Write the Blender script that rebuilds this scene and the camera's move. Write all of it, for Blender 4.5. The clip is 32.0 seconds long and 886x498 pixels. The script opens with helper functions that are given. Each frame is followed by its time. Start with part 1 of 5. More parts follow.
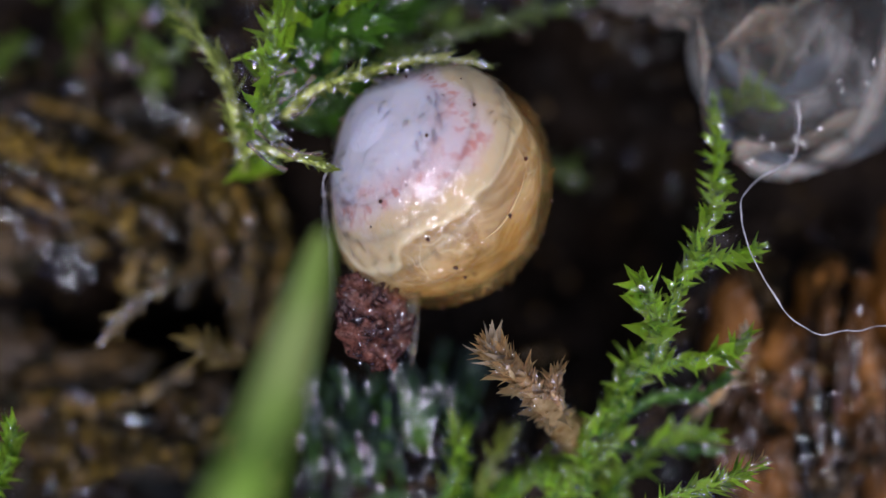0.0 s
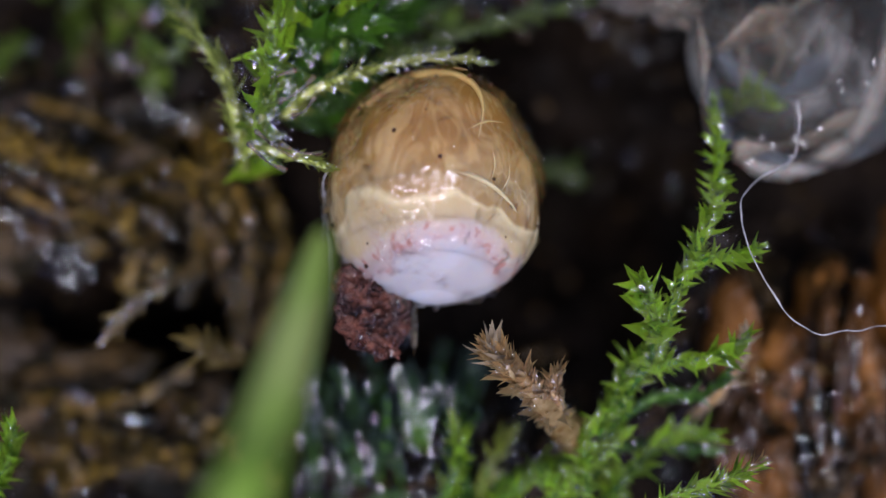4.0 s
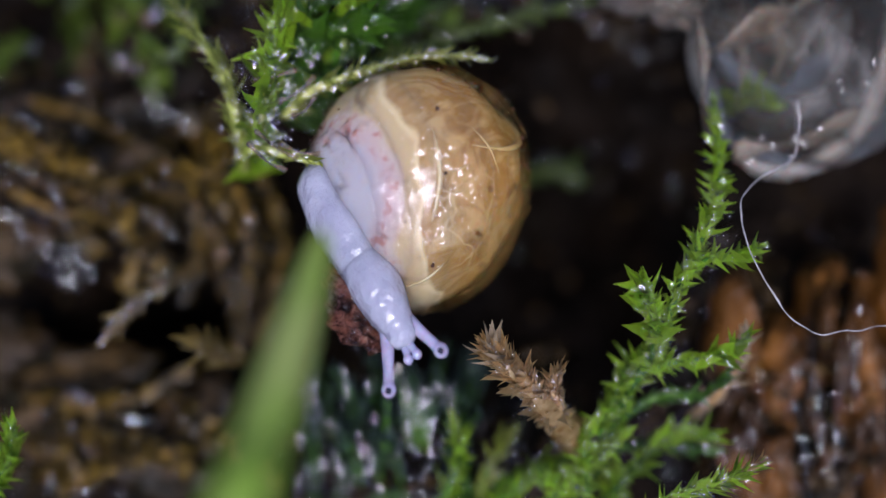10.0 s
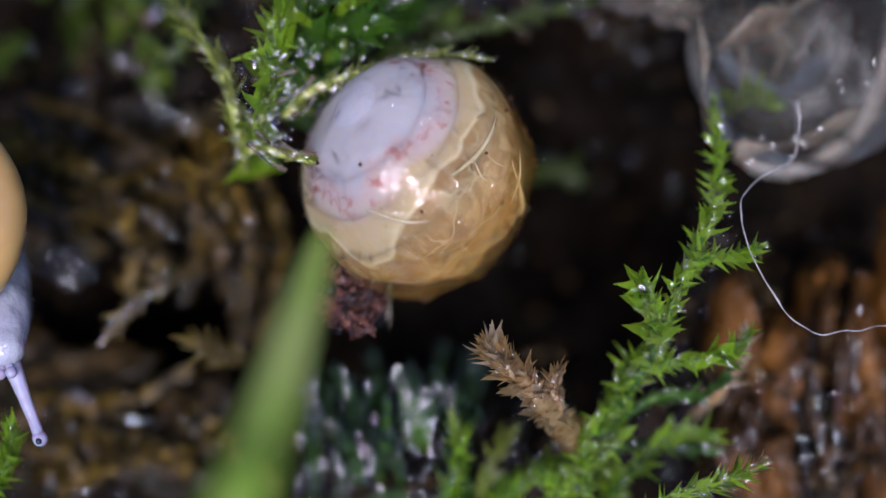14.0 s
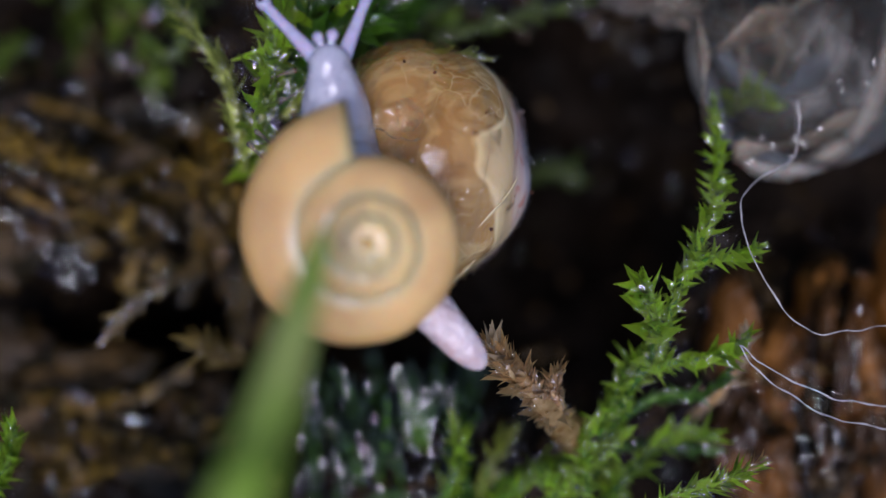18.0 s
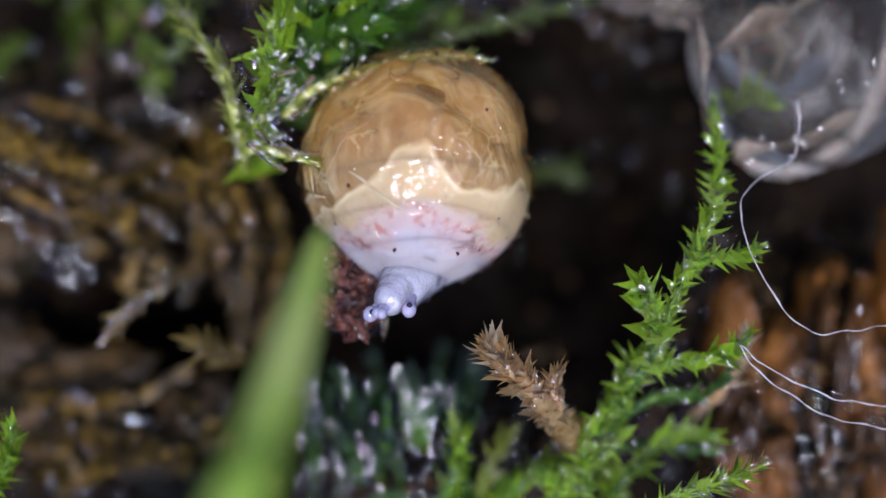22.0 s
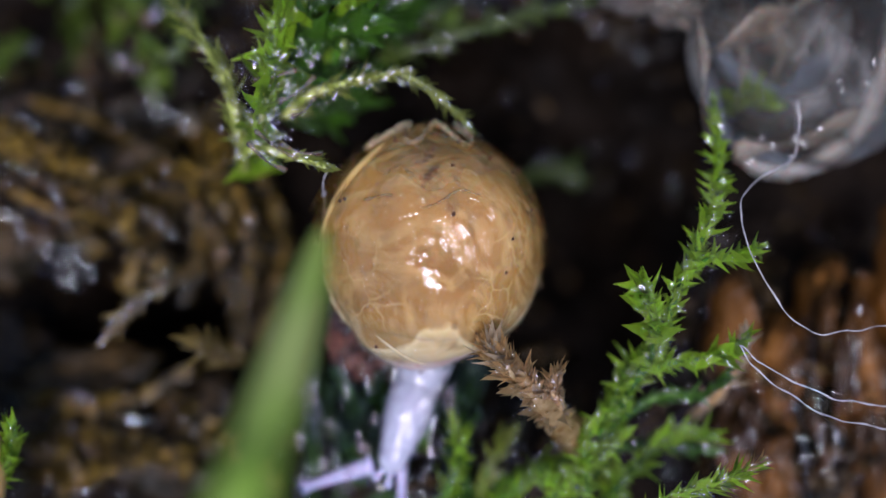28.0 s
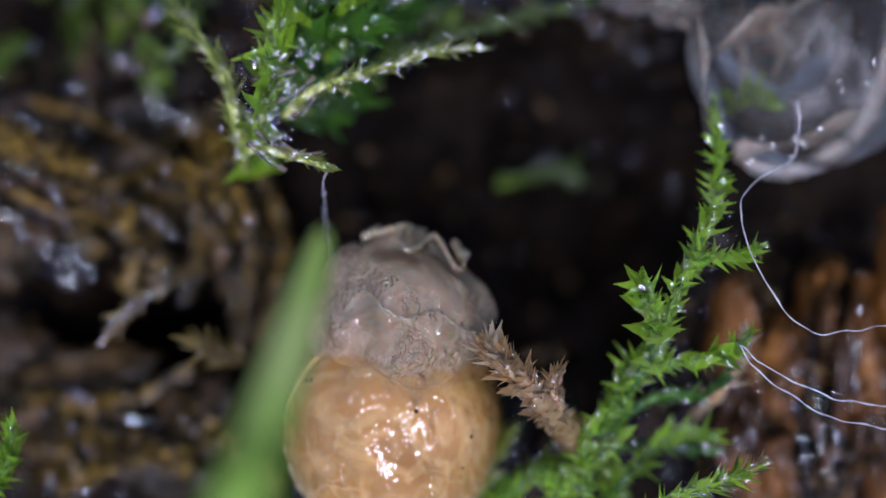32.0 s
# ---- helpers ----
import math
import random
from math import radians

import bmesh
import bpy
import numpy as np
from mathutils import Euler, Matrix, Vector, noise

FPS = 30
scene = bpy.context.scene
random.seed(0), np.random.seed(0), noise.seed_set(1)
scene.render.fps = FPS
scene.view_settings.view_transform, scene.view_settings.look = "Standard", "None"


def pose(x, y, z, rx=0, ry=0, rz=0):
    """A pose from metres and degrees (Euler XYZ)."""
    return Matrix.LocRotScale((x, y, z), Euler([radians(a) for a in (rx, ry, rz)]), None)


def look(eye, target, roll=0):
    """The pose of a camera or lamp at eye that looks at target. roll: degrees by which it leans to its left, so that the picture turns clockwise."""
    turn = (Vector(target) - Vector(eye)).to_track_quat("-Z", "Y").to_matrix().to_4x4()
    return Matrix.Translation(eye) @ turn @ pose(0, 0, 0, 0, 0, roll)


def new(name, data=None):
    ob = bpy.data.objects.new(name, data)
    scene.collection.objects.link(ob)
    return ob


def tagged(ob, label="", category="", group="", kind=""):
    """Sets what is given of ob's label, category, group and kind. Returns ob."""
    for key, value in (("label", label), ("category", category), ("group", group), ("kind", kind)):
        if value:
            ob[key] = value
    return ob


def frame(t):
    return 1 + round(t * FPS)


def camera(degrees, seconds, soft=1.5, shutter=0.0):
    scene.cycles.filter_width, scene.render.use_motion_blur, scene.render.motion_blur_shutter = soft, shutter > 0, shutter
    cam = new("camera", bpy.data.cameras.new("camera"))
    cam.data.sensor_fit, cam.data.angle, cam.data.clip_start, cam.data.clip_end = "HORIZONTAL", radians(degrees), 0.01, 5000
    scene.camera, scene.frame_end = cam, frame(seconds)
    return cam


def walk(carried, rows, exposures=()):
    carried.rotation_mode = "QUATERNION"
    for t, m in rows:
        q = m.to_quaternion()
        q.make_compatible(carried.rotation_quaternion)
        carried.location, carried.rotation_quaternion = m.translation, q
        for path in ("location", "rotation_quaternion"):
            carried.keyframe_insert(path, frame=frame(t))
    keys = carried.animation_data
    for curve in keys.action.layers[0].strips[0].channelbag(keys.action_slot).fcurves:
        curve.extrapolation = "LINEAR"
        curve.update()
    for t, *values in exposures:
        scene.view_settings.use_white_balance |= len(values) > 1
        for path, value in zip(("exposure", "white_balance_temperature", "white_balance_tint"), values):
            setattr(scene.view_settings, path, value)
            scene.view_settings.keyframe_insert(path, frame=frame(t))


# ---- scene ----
# The patch of moss is drawn in steps of 25 microns (S): x from the far left corner to the right,
# y from the far edge towards the viewer, as seen from the eye; z in millimetres above the snail's shell level.
S = 0.025
EYE = 19.6 / math.tan(radians(20.0))


def lay(x, y, z=0.0):
    k = S * (EYE - z) / EYE / 1000
    return Vector(((x - 784) * k, (441 - y) * k, z / 1000))


def size(n, z=0.0):
    return n * S * (EYE - z) / EYE / 1000


# ---- camera ----
cam = camera(40.0, 32.0, soft=1.3)
cam.data.dof.use_dof = True
cam.data.dof.focus_distance = (EYE - 0.6) / 1000
cam.data.dof.aperture_fstop = 12.5
walk(cam, [(0.0, pose(0, 0, EYE / 1000)), (32.0, pose(0, 0, EYE / 1000))], [(0.0, -0.08, 5750, 21), (16.4, -0.08, 5750, 21), (17.0, -0.16, 5750, 21), (17.5, -0.45, 5750, 21), (18.2, -0.35, 5750, 21), (18.8, -0.08, 5750, 21), (21.2, 0.0, 5700, 21), (22.0, 0.2, 5700, 21), (22.8, 0.0, 5700, 21), (28.0, -0.02, 5650, 21), (30.2, 0.0, 5800, 22), (30.9, 0.32, 5350, 22), (32.0, 0.06, 5250, 24)])

# ---- light ----
SUN_UP, SUN_WAY = 77.0, 262.0
world = bpy.data.worlds.new("sky")
scene.world = world
world.use_nodes = True
wn = world.node_tree
sky = wn.nodes.new("ShaderNodeTexSky")
sky.sky_type = "NISHITA"
sky.sun_disc = False
sky.sun_elevation = radians(SUN_UP)
sky.sun_rotation = radians(90 - SUN_WAY)
back = wn.nodes["Background"]
back.inputs["Strength"].default_value = 0.13
wn.links.new(sky.outputs[0], back.inputs["Color"])
sun = new("sun", bpy.data.lights.new("sun", "SUN"))
sun.data.energy, sun.data.angle, sun.data.color = 4.6, radians(24), (1.0, 0.955, 0.92)
sun_way = Vector((math.cos(radians(SUN_WAY)) * math.cos(radians(SUN_UP)), math.sin(radians(SUN_WAY)) * math.cos(radians(SUN_UP)), math.sin(radians(SUN_UP))))
sun.matrix_basis = look(sun_way * 2, (0, 0, 0))


# ---- materials ----
def mat(name, a, b, rough=0.4, grain=900, spot=0, spot_col=None, bump=0.3, bump_size=2500, depth=0.00012, sss=0.0, deep=0.0012, sss_rad=(1, 0.6, 0.4), coat=0.0, coat_rough=0.1,
        through_=0.0, each=0.0, spec=0.5, stretch=(1, 1, 1), rough_var=0.1):
    m = bpy.data.materials.new(name)
    m.use_nodes = True
    t = m.node_tree
    n, l = t.nodes, t.links
    p = n["Principled BSDF"]
    co = n.new("ShaderNodeTexCoord")
    mp = n.new("ShaderNodeMapping")
    mp.inputs["Scale"].default_value = stretch
    l.new(co.outputs["Object"], mp.inputs[0])
    info = n.new("ShaderNodeObjectInfo")
    geo = n.new("ShaderNodeNewGeometry")
    tex = n.new("ShaderNodeTexNoise")
    tex.noise_dimensions = "4D"
    tex.inputs["Scale"].default_value, tex.inputs["Detail"].default_value = grain, 5
    l.new(mp.outputs[0], tex.inputs["Vector"])
    off = n.new("ShaderNodeMath")
    off.operation = "MULTIPLY"
    off.inputs[1].default_value = 40
    l.new(info.outputs["Random"], off.inputs[0])
    l.new(off.outputs[0], tex.inputs["W"])
    ramp = n.new("ShaderNodeValToRGB")
    ramp.color_ramp.elements[0].position, ramp.color_ramp.elements[1].position = 0.33, 0.68
    ramp.color_ramp.elements[0].color, ramp.color_ramp.elements[1].color = (*a, 1), (*b, 1)
    l.new(tex.outputs["Fac"], ramp.inputs[0])
    col = ramp.outputs[0]
    if spot:
        big = n.new("ShaderNodeTexNoise")
        big.inputs["Scale"].default_value, big.inputs["Detail"].default_value = spot, 3
        l.new(co.outputs["Object"], big.inputs["Vector"])
        r2 = n.new("ShaderNodeValToRGB")
        r2.color_ramp.elements[0].position, r2.color_ramp.elements[1].position = 0.45, 0.62
        l.new(big.outputs["Fac"], r2.inputs[0])
        mx = n.new("ShaderNodeMix")
        mx.data_type = "RGBA"
        l.new(r2.outputs[0], mx.inputs["Factor"])
        l.new(col, mx.inputs[6])
        mx.inputs[7].default_value = (*spot_col, 1)
        col = mx.outputs[2]
    if each:
        add = n.new("ShaderNodeMath")
        add.inputs[1].default_value = 0
        l.new(info.outputs["Random"], add.inputs[0])
        l.new(geo.outputs["Random Per Island"], add.inputs[1])
        fr = n.new("ShaderNodeMath")
        fr.operation = "FRACT"
        l.new(add.outputs[0], fr.inputs[0])
        mr = n.new("ShaderNodeMapRange")
        mr.inputs[3].default_value, mr.inputs[4].default_value = 1 - each, 1 + each
        l.new(fr.outputs[0], mr.inputs[0])
        hv = n.new("ShaderNodeHueSaturation")
        l.new(mr.outputs[0], hv.inputs["Value"])
        l.new(col, hv.inputs["Color"])
        col = hv.outputs[0]
    l.new(col, p.inputs["Base Color"])
    p.inputs["Roughness"].default_value = rough
    if rough_var:
        rr = n.new("ShaderNodeMapRange")
        rr.inputs[3].default_value, rr.inputs[4].default_value = max(0.02, rough - rough_var), rough + rough_var
        l.new(tex.outputs["Fac"], rr.inputs[0])
        l.new(rr.outputs[0], p.inputs["Roughness"])
    p.inputs["Specular IOR Level"].default_value = spec
    p.inputs["Coat Weight"].default_value = coat
    p.inputs["Coat Roughness"].default_value = coat_rough
    if sss:
        p.inputs["Subsurface Weight"].default_value = sss
        p.inputs["Subsurface Radius"].default_value = sss_rad
        p.inputs["Subsurface Scale"].default_value = deep
    if bump:
        bt = n.new("ShaderNodeTexNoise")
        bt.inputs["Scale"].default_value, bt.inputs["Detail"].default_value = bump_size, 3
        l.new(mp.outputs[0], bt.inputs["Vector"])
        bp = n.new("ShaderNodeBump")
        bp.inputs["Strength"].default_value, bp.inputs["Distance"].default_value = bump, depth
        l.new(bt.outputs["Fac"], bp.inputs["Height"])
        l.new(bp.outputs[0], p.inputs["Normal"])
        l.new(bp.outputs[0], p.inputs["Coat Normal"])
    out = n["Material Output"]
    if through_:
        tr = n.new("ShaderNodeBsdfTranslucent")
        l.new(col, tr.inputs["Color"])
        mix = n.new("ShaderNodeMixShader")
        mix.inputs[0].default_value = through_
        l.new(p.outputs[0], mix.inputs[1])
        l.new(tr.outputs[0], mix.inputs[2])
        l.new(mix.outputs[0], out.inputs["Surface"])
    return m


def film_mat(name, tint, body, solid=0.35, rough=0.1, bump=0.5, bump_size=700, depth=0.0003, grain=500, vary=0.25, stretch=(1, 1, 1), crinkle=1.0, ior=1.42, fine=0, graded=False):
    """A clear skin: part tinted clear, part milky, with a wet gloss on top."""
    m = bpy.data.materials.new(name)
    m.use_nodes = True
    t = m.node_tree
    n, l = t.nodes, t.links
    p = n["Principled BSDF"]
    co = n.new("ShaderNodeTexCoord")
    mp = n.new("ShaderNodeMapping")
    mp.inputs["Scale"].default_value = stretch
    l.new(co.outputs["Object"], mp.inputs[0])
    tex = n.new("ShaderNodeTexNoise")
    tex.inputs["Scale"].default_value, tex.inputs["Detail"].default_value = grain, 5
    l.new(mp.outputs[0], tex.inputs["Vector"])
    mr = n.new("ShaderNodeMapRange")
    mr.inputs[1].default_value, mr.inputs[2].default_value = 0.3, 0.7
    mr.inputs[3].default_value, mr.inputs[4].default_value = max(0, solid - vary), min(1, solid + vary)
    l.new(tex.outputs["Fac"], mr.inputs[0])
    clear = n.new("ShaderNodeBsdfTransparent")
    clear.inputs["Color"].default_value = (*tint, 1)
    solid_out = mr.outputs[0]
    if graded:
        # colourless round the opening (local x), amber behind
        unit = n.new("ShaderNodeVectorMath")
        unit.operation = "NORMALIZE"
        l.new(co.outputs["Object"], unit.inputs[0])
        xyz = n.new("ShaderNodeSeparateXYZ")
        l.new(unit.outputs[0], xyz.inputs[0])
        far = n.new("ShaderNodeMapRange")
        far.interpolation_type = "SMOOTHSTEP"
        far.inputs[1].default_value, far.inputs[2].default_value = 0.45, -0.15
        l.new(xyz.outputs[0], far.inputs[0])
        mx = n.new("ShaderNodeMix")
        mx.data_type = "RGBA"
        mx.inputs[6].default_value, mx.inputs[7].default_value = (1, 0.985, 0.965, 1), (*tint, 1)
        l.new(far.outputs[0], mx.inputs["Factor"])
        l.new(mx.outputs[2], clear.inputs["Color"])
        less = n.new("ShaderNodeMath")
        less.operation = "MULTIPLY"
        l.new(mr.outputs[0], less.inputs[0])
        l.new(far.outputs[0], less.inputs[1])
        solid_out = less.outputs[0]
    p.inputs["Base Color"].default_value = (*body, 1)
    p.inputs["Roughness"].default_value = rough
    p.inputs["Subsurface Weight"].default_value = 0.3
    p.inputs["Subsurface Scale"].default_value = 0.001
    bt = n.new("ShaderNodeTexNoise")
    bt.inputs["Scale"].default_value, bt.inputs["Detail"].default_value = bump_size, 4
    l.new(mp.outputs[0], bt.inputs["Vector"])
    low = n.new("ShaderNodeBump")
    low.inputs["Strength"].default_value, low.inputs["Distance"].default_value = bump, depth
    l.new(bt.outputs["Fac"], low.inputs["Height"])
    ripple = n.new("ShaderNodeTexNoise")
    ripple.inputs["Scale"].default_value, ripple.inputs["Detail"].default_value, ripple.inputs["Distortion"].default_value = fine or bump_size * 4.0, 2, 1.6
    l.new(mp.outputs[0], ripple.inputs["Vector"])
    patch = n.new("ShaderNodeTexNoise")
    patch.inputs["Scale"].default_value = bump_size * 0.6
    l.new(co.outputs["Object"], patch.inputs["Vector"])
    where = n.new("ShaderNodeMapRange")
    where.inputs[1].default_value, where.inputs[2].default_value, where.inputs[4].default_value = (0.36, 0.5, crinkle) if fine else (0.42, 0.54, crinkle)
    where.inputs[3].default_value = 0.3 * crinkle if fine else 0.0
    l.new(patch.outputs["Fac"], where.inputs[0])
    bp = n.new("ShaderNodeBump")
    bp.inputs["Distance"].default_value = depth * (0.22 if fine else 1.3)
    l.new(where.outputs[0], bp.inputs["Strength"])
    l.new(ripple.outputs["Fac"], bp.inputs["Height"])
    l.new(low.outputs[0], bp.inputs["Normal"])
    l.new(bp.outputs[0], p.inputs["Normal"])
    mix = n.new("ShaderNodeMixShader")
    l.new(solid_out, mix.inputs[0])
    l.new(clear.outputs[0], mix.inputs[1])
    l.new(p.outputs[0], mix.inputs[2])
    gl = n.new("ShaderNodeBsdfGlossy")
    gl.inputs["Roughness"].default_value = rough
    l.new(bp.outputs[0], gl.inputs["Normal"])
    top = n.new("ShaderNodeMixShader")
    top.inputs[0].default_value = 0.08
    if not graded:
        fr = n.new("ShaderNodeFresnel")
        fr.inputs["IOR"].default_value = ior
        l.new(bp.outputs[0], fr.inputs["Normal"])
        l.new(fr.outputs[0], top.inputs[0])
    l.new(mix.outputs[0], top.inputs[1])
    l.new(gl.outputs[0], top.inputs[2])
    l.new(top.outputs[0], n["Material Output"].inputs["Surface"])
    return m


# Wet soil, near black so that its colour holds the hollows' shade.
SOIL = mat("wet_soil_shaded", (0.002, 0.0015, 0.001), (0.008, 0.0055, 0.004), 0.6, 700, 160, (0.008, 0.005, 0.003), 0.9, 1100, 0.0008, spec=0.05)
MOSS = mat("moss_leaf", (0.19, 0.44, 0.006), (0.64, 0.90, 0.05), 0.3, 900, through_=0.5, each=0.5, bump=1.0, bump_size=2600, depth=0.00016, coat=0.6, coat_rough=0.06)
# Deep green of stems and glossy leaves; also puts shade into shaded shoots.
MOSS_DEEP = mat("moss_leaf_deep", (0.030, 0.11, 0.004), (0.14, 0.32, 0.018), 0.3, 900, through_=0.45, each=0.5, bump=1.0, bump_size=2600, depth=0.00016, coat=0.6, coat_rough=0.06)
MOSS_OLIVE = mat("moss_leaf_olive", (0.18, 0.25, 0.020), (0.55, 0.62, 0.12), 0.2, 900, through_=0.42, each=0.35, bump=1.0, bump_size=2600, depth=0.00016, coat=0.7, coat_rough=0.05)
MOSS_BROWN = mat("moss_leaf_brown", (0.46, 0.25, 0.08), (0.94, 0.70, 0.34), 0.25, 1500, through_=0.62, each=0.4, bump=1.0, bump_size=2600, depth=0.00016, coat=0.8, coat_rough=0.06)
MOSS_TIP = mat("moss_leaf_glassy", (0.48, 0.34, 0.18), (0.80, 0.67, 0.48), 0.12, 900, through_=0.65, each=0.3, bump=0.4, coat=0.8, coat_rough=0.05)
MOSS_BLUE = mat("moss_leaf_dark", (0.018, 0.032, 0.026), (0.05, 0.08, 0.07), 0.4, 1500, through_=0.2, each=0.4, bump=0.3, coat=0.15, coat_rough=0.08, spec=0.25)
DEAD = mat("dead_stem", (0.020, 0.011, 0.003), (0.23, 0.135, 0.022), 0.3, 1500, 420, (0.025, 0.016, 0.005), 0.9, 2200, 0.0004, through_=0.15, each=0.7, coat=0.14, coat_rough=0.08, spec=0.15)
LITTER = mat("litter", (0.008, 0.005, 0.002), (0.085, 0.050, 0.016), 0.26, 1500, 380, (0.010, 0.008, 0.003), 0.9, 2200, 0.0003, through_=0.15, each=0.7, coat=0.14, coat_rough=0.08, spec=0.15)
BLADE = mat("grass_blade", (0.10, 0.26, 0.006), (0.30, 0.46, 0.03), 0.8, 260, 120, (0.40, 0.48, 0.14), 0.3, 1500, through_=0.35, stretch=(1, 0.3, 1), spec=0.05)
FLESH = mat("snail_flesh", (0.40, 0.39, 0.475), (0.55, 0.54, 0.62), 0.2, 700, bump=0.9, bump_size=1300, depth=0.00035, sss=0.9, deep=0.0022, sss_rad=(1, 0.85, 0.9), coat=1.0, coat_rough=0.06, through_=0.2)
TAIL = mat("tail_skin", (0.450, 0.352, 0.371), (0.606, 0.518, 0.547), 0.25, 1300, 600, (0.411, 0.293, 0.293), 0.9, 3200, 0.0002, sss=0.5, coat=0.4)
EYE_DARK = mat("eye_spot", (0.01, 0.01, 0.02), (0.02, 0.02, 0.04), 0.15, 2000, bump=0)
VEIN = mat("vein_pale", (0.469, 0.337, 0.173), (0.612, 0.490, 0.286), 0.3, 900, bump=0, sss=0.4)
GRIT = mat("dark_grit", (0.02, 0.008, 0.004), (0.16, 0.06, 0.025), 0.5, 3000, bump=0)


def soft_body_mat():
    """The snail's soft parts seen through its shell: white foot, pink mottled mantle, cream collar, amber inner body with fine pale veins."""
    m = bpy.data.materials.new("soft_body")
    m.use_nodes = True
    n, l = m.node_tree.nodes, m.node_tree.links
    p = n["Principled BSDF"]
    co = n.new("ShaderNodeTexCoord")

    def noise_at(scale, detail, swirl=0.0, stretch=(1, 1, 1)):
        mp = n.new("ShaderNodeMapping")
        mp.inputs["Scale"].default_value = stretch
        l.new(co.outputs["Object"], mp.inputs[0])
        t = n.new("ShaderNodeTexNoise")
        t.inputs["Scale"].default_value, t.inputs["Detail"].default_value, t.inputs["Distortion"].default_value = scale, detail, swirl
        l.new(mp.outputs[0], t.inputs["Vector"])
        return t

    def math_node(op, a, b):
        k = n.new("ShaderNodeMath")
        k.operation = op
        for i, v in enumerate((a, b)):
            if isinstance(v, (int, float)):
                k.inputs[i].default_value = v
            else:
                l.new(v, k.inputs[i])
        return k.outputs[0]

    def span(v, a, b, c, d):
        r = n.new("ShaderNodeMapRange")
        for i, k in enumerate((a, b, c, d)):
            r.inputs[i + 1].default_value = k
        l.new(v, r.inputs[0])
        return r.outputs[0]

    def blend(fac, a, b, kind="MIX"):
        mx = n.new("ShaderNodeMix")
        mx.data_type, mx.blend_type = "RGBA", kind
        if isinstance(fac, (int, float)):
            mx.inputs["Factor"].default_value = fac
        else:
            l.new(fac, mx.inputs["Factor"])
        for i, v in ((6, a), (7, b)):
            if isinstance(v, tuple):
                mx.inputs[i].default_value = (*v, 1)
            else:
                l.new(v, mx.inputs[i])
        return mx.outputs[2]

    unit = n.new("ShaderNodeVectorMath")
    unit.operation = "NORMALIZE"
    l.new(co.outputs["Object"], unit.inputs[0])
    xyz = n.new("ShaderNodeSeparateXYZ")
    l.new(unit.outputs[0], xyz.inputs[0])
    angle = math_node("DIVIDE", math_node("ARCCOSINE", xyz.outputs[0], 0), math.pi)
    big = noise_at(210, 2).outputs["Fac"]
    angle = math_node("ADD", angle, math_node("ADD", span(big, 0.25, 0.75, -0.085, 0.085), span(noise_at(1100, 3).outputs["Fac"], 0, 1, -0.014, 0.014)))
    ramp = n.new("ShaderNodeValToRGB")
    stops = ((0, (0.56, 0.53, 0.59)), (33, (0.61, 0.57, 0.61)), (42, (0.66, 0.50, 0.49)), (51, (0.68, 0.54, 0.46)), (56, (0.66, 0.49, 0.28)), (65, (0.67, 0.51, 0.28)), (68.5, (0.82, 0.67, 0.40)), (71, (0.44, 0.28, 0.11)), (100, (0.37, 0.22, 0.07)), (135, (0.52, 0.32, 0.115)), (180, (0.50, 0.31, 0.115)))
    cr = ramp.color_ramp
    while len(cr.elements) < len(stops):
        cr.elements.new(0.5)
    for e, (deg, c) in zip(cr.elements, stops):
        e.position, e.color = deg / 180, (*c, 1)
    l.new(angle, ramp.inputs[0])
    col = ramp.outputs[0]
    # red mottles on the mantle
    band = math_node("MULTIPLY", span(angle, 0.20, 0.24, 0, 1), span(angle, 0.27, 0.31, 1, 0))
    col = blend(math_node("MULTIPLY", band, span(noise_at(1900, 3).outputs["Fac"], 0.5, 0.66, 0, 0.75)), col, (0.55, 0.20, 0.15))
    back = span(angle, 0.38, 0.43, 0, 1)
    # milky wisps and brown smudges in the amber body
    wisp = noise_at(300, 5, 2.6, (1, 1.8, 0.7)).outputs["Fac"]
    col = blend(math_node("MULTIPLY", back, span(wisp, 0.44, 0.62, 0, 0.85)), col, (0.64, 0.48, 0.26))
    col = blend(math_node("MULTIPLY", back, span(noise_at(520, 5, 1.6).outputs["Fac"], 0.52, 0.72, 0, 0.5)), col, (0.20, 0.14, 0.09))
    # fine branching veins
    vor = n.new("ShaderNodeTexVoronoi")
    vor.feature = "DISTANCE_TO_EDGE"
    vor.inputs["Scale"].default_value = 520
    warp = n.new("ShaderNodeVectorMath")
    warp.operation = "MULTIPLY_ADD"
    l.new(noise_at(900, 2).outputs["Color"], warp.inputs[0])
    warp.inputs[1].default_value = (0.0012, 0.0012, 0.0012)
    l.new(co.outputs["Object"], warp.inputs[2])
    l.new(warp.outputs[0], vor.inputs["Vector"])
    vein = math_node("MULTIPLY", span(vor.outputs["Distance"], 0.0, 0.035, 0.55, 0), span(noise_at(300, 1).outputs["Fac"], 0.45, 0.6, 0, 1))
    col = blend(math_node("MULTIPLY", back, vein), col, (0.80, 0.68, 0.44))
    l.new(col, p.inputs["Base Color"])
    p.inputs["Roughness"].default_value = 0.6
    p.inputs["Specular IOR Level"].default_value = 0.1
    p.inputs["Subsurface Weight"].default_value = 0.75
    p.inputs["Subsurface Radius"].default_value = (1, 0.72, 0.5)
    p.inputs["Subsurface Scale"].default_value = 0.0024
    bp = n.new("ShaderNodeBump")
    bp.inputs["Strength"].default_value, bp.inputs["Distance"].default_value = 0.5, 0.0003
    l.new(noise_at(520, 3, 0.6).outputs["Fac"], bp.inputs["Height"])
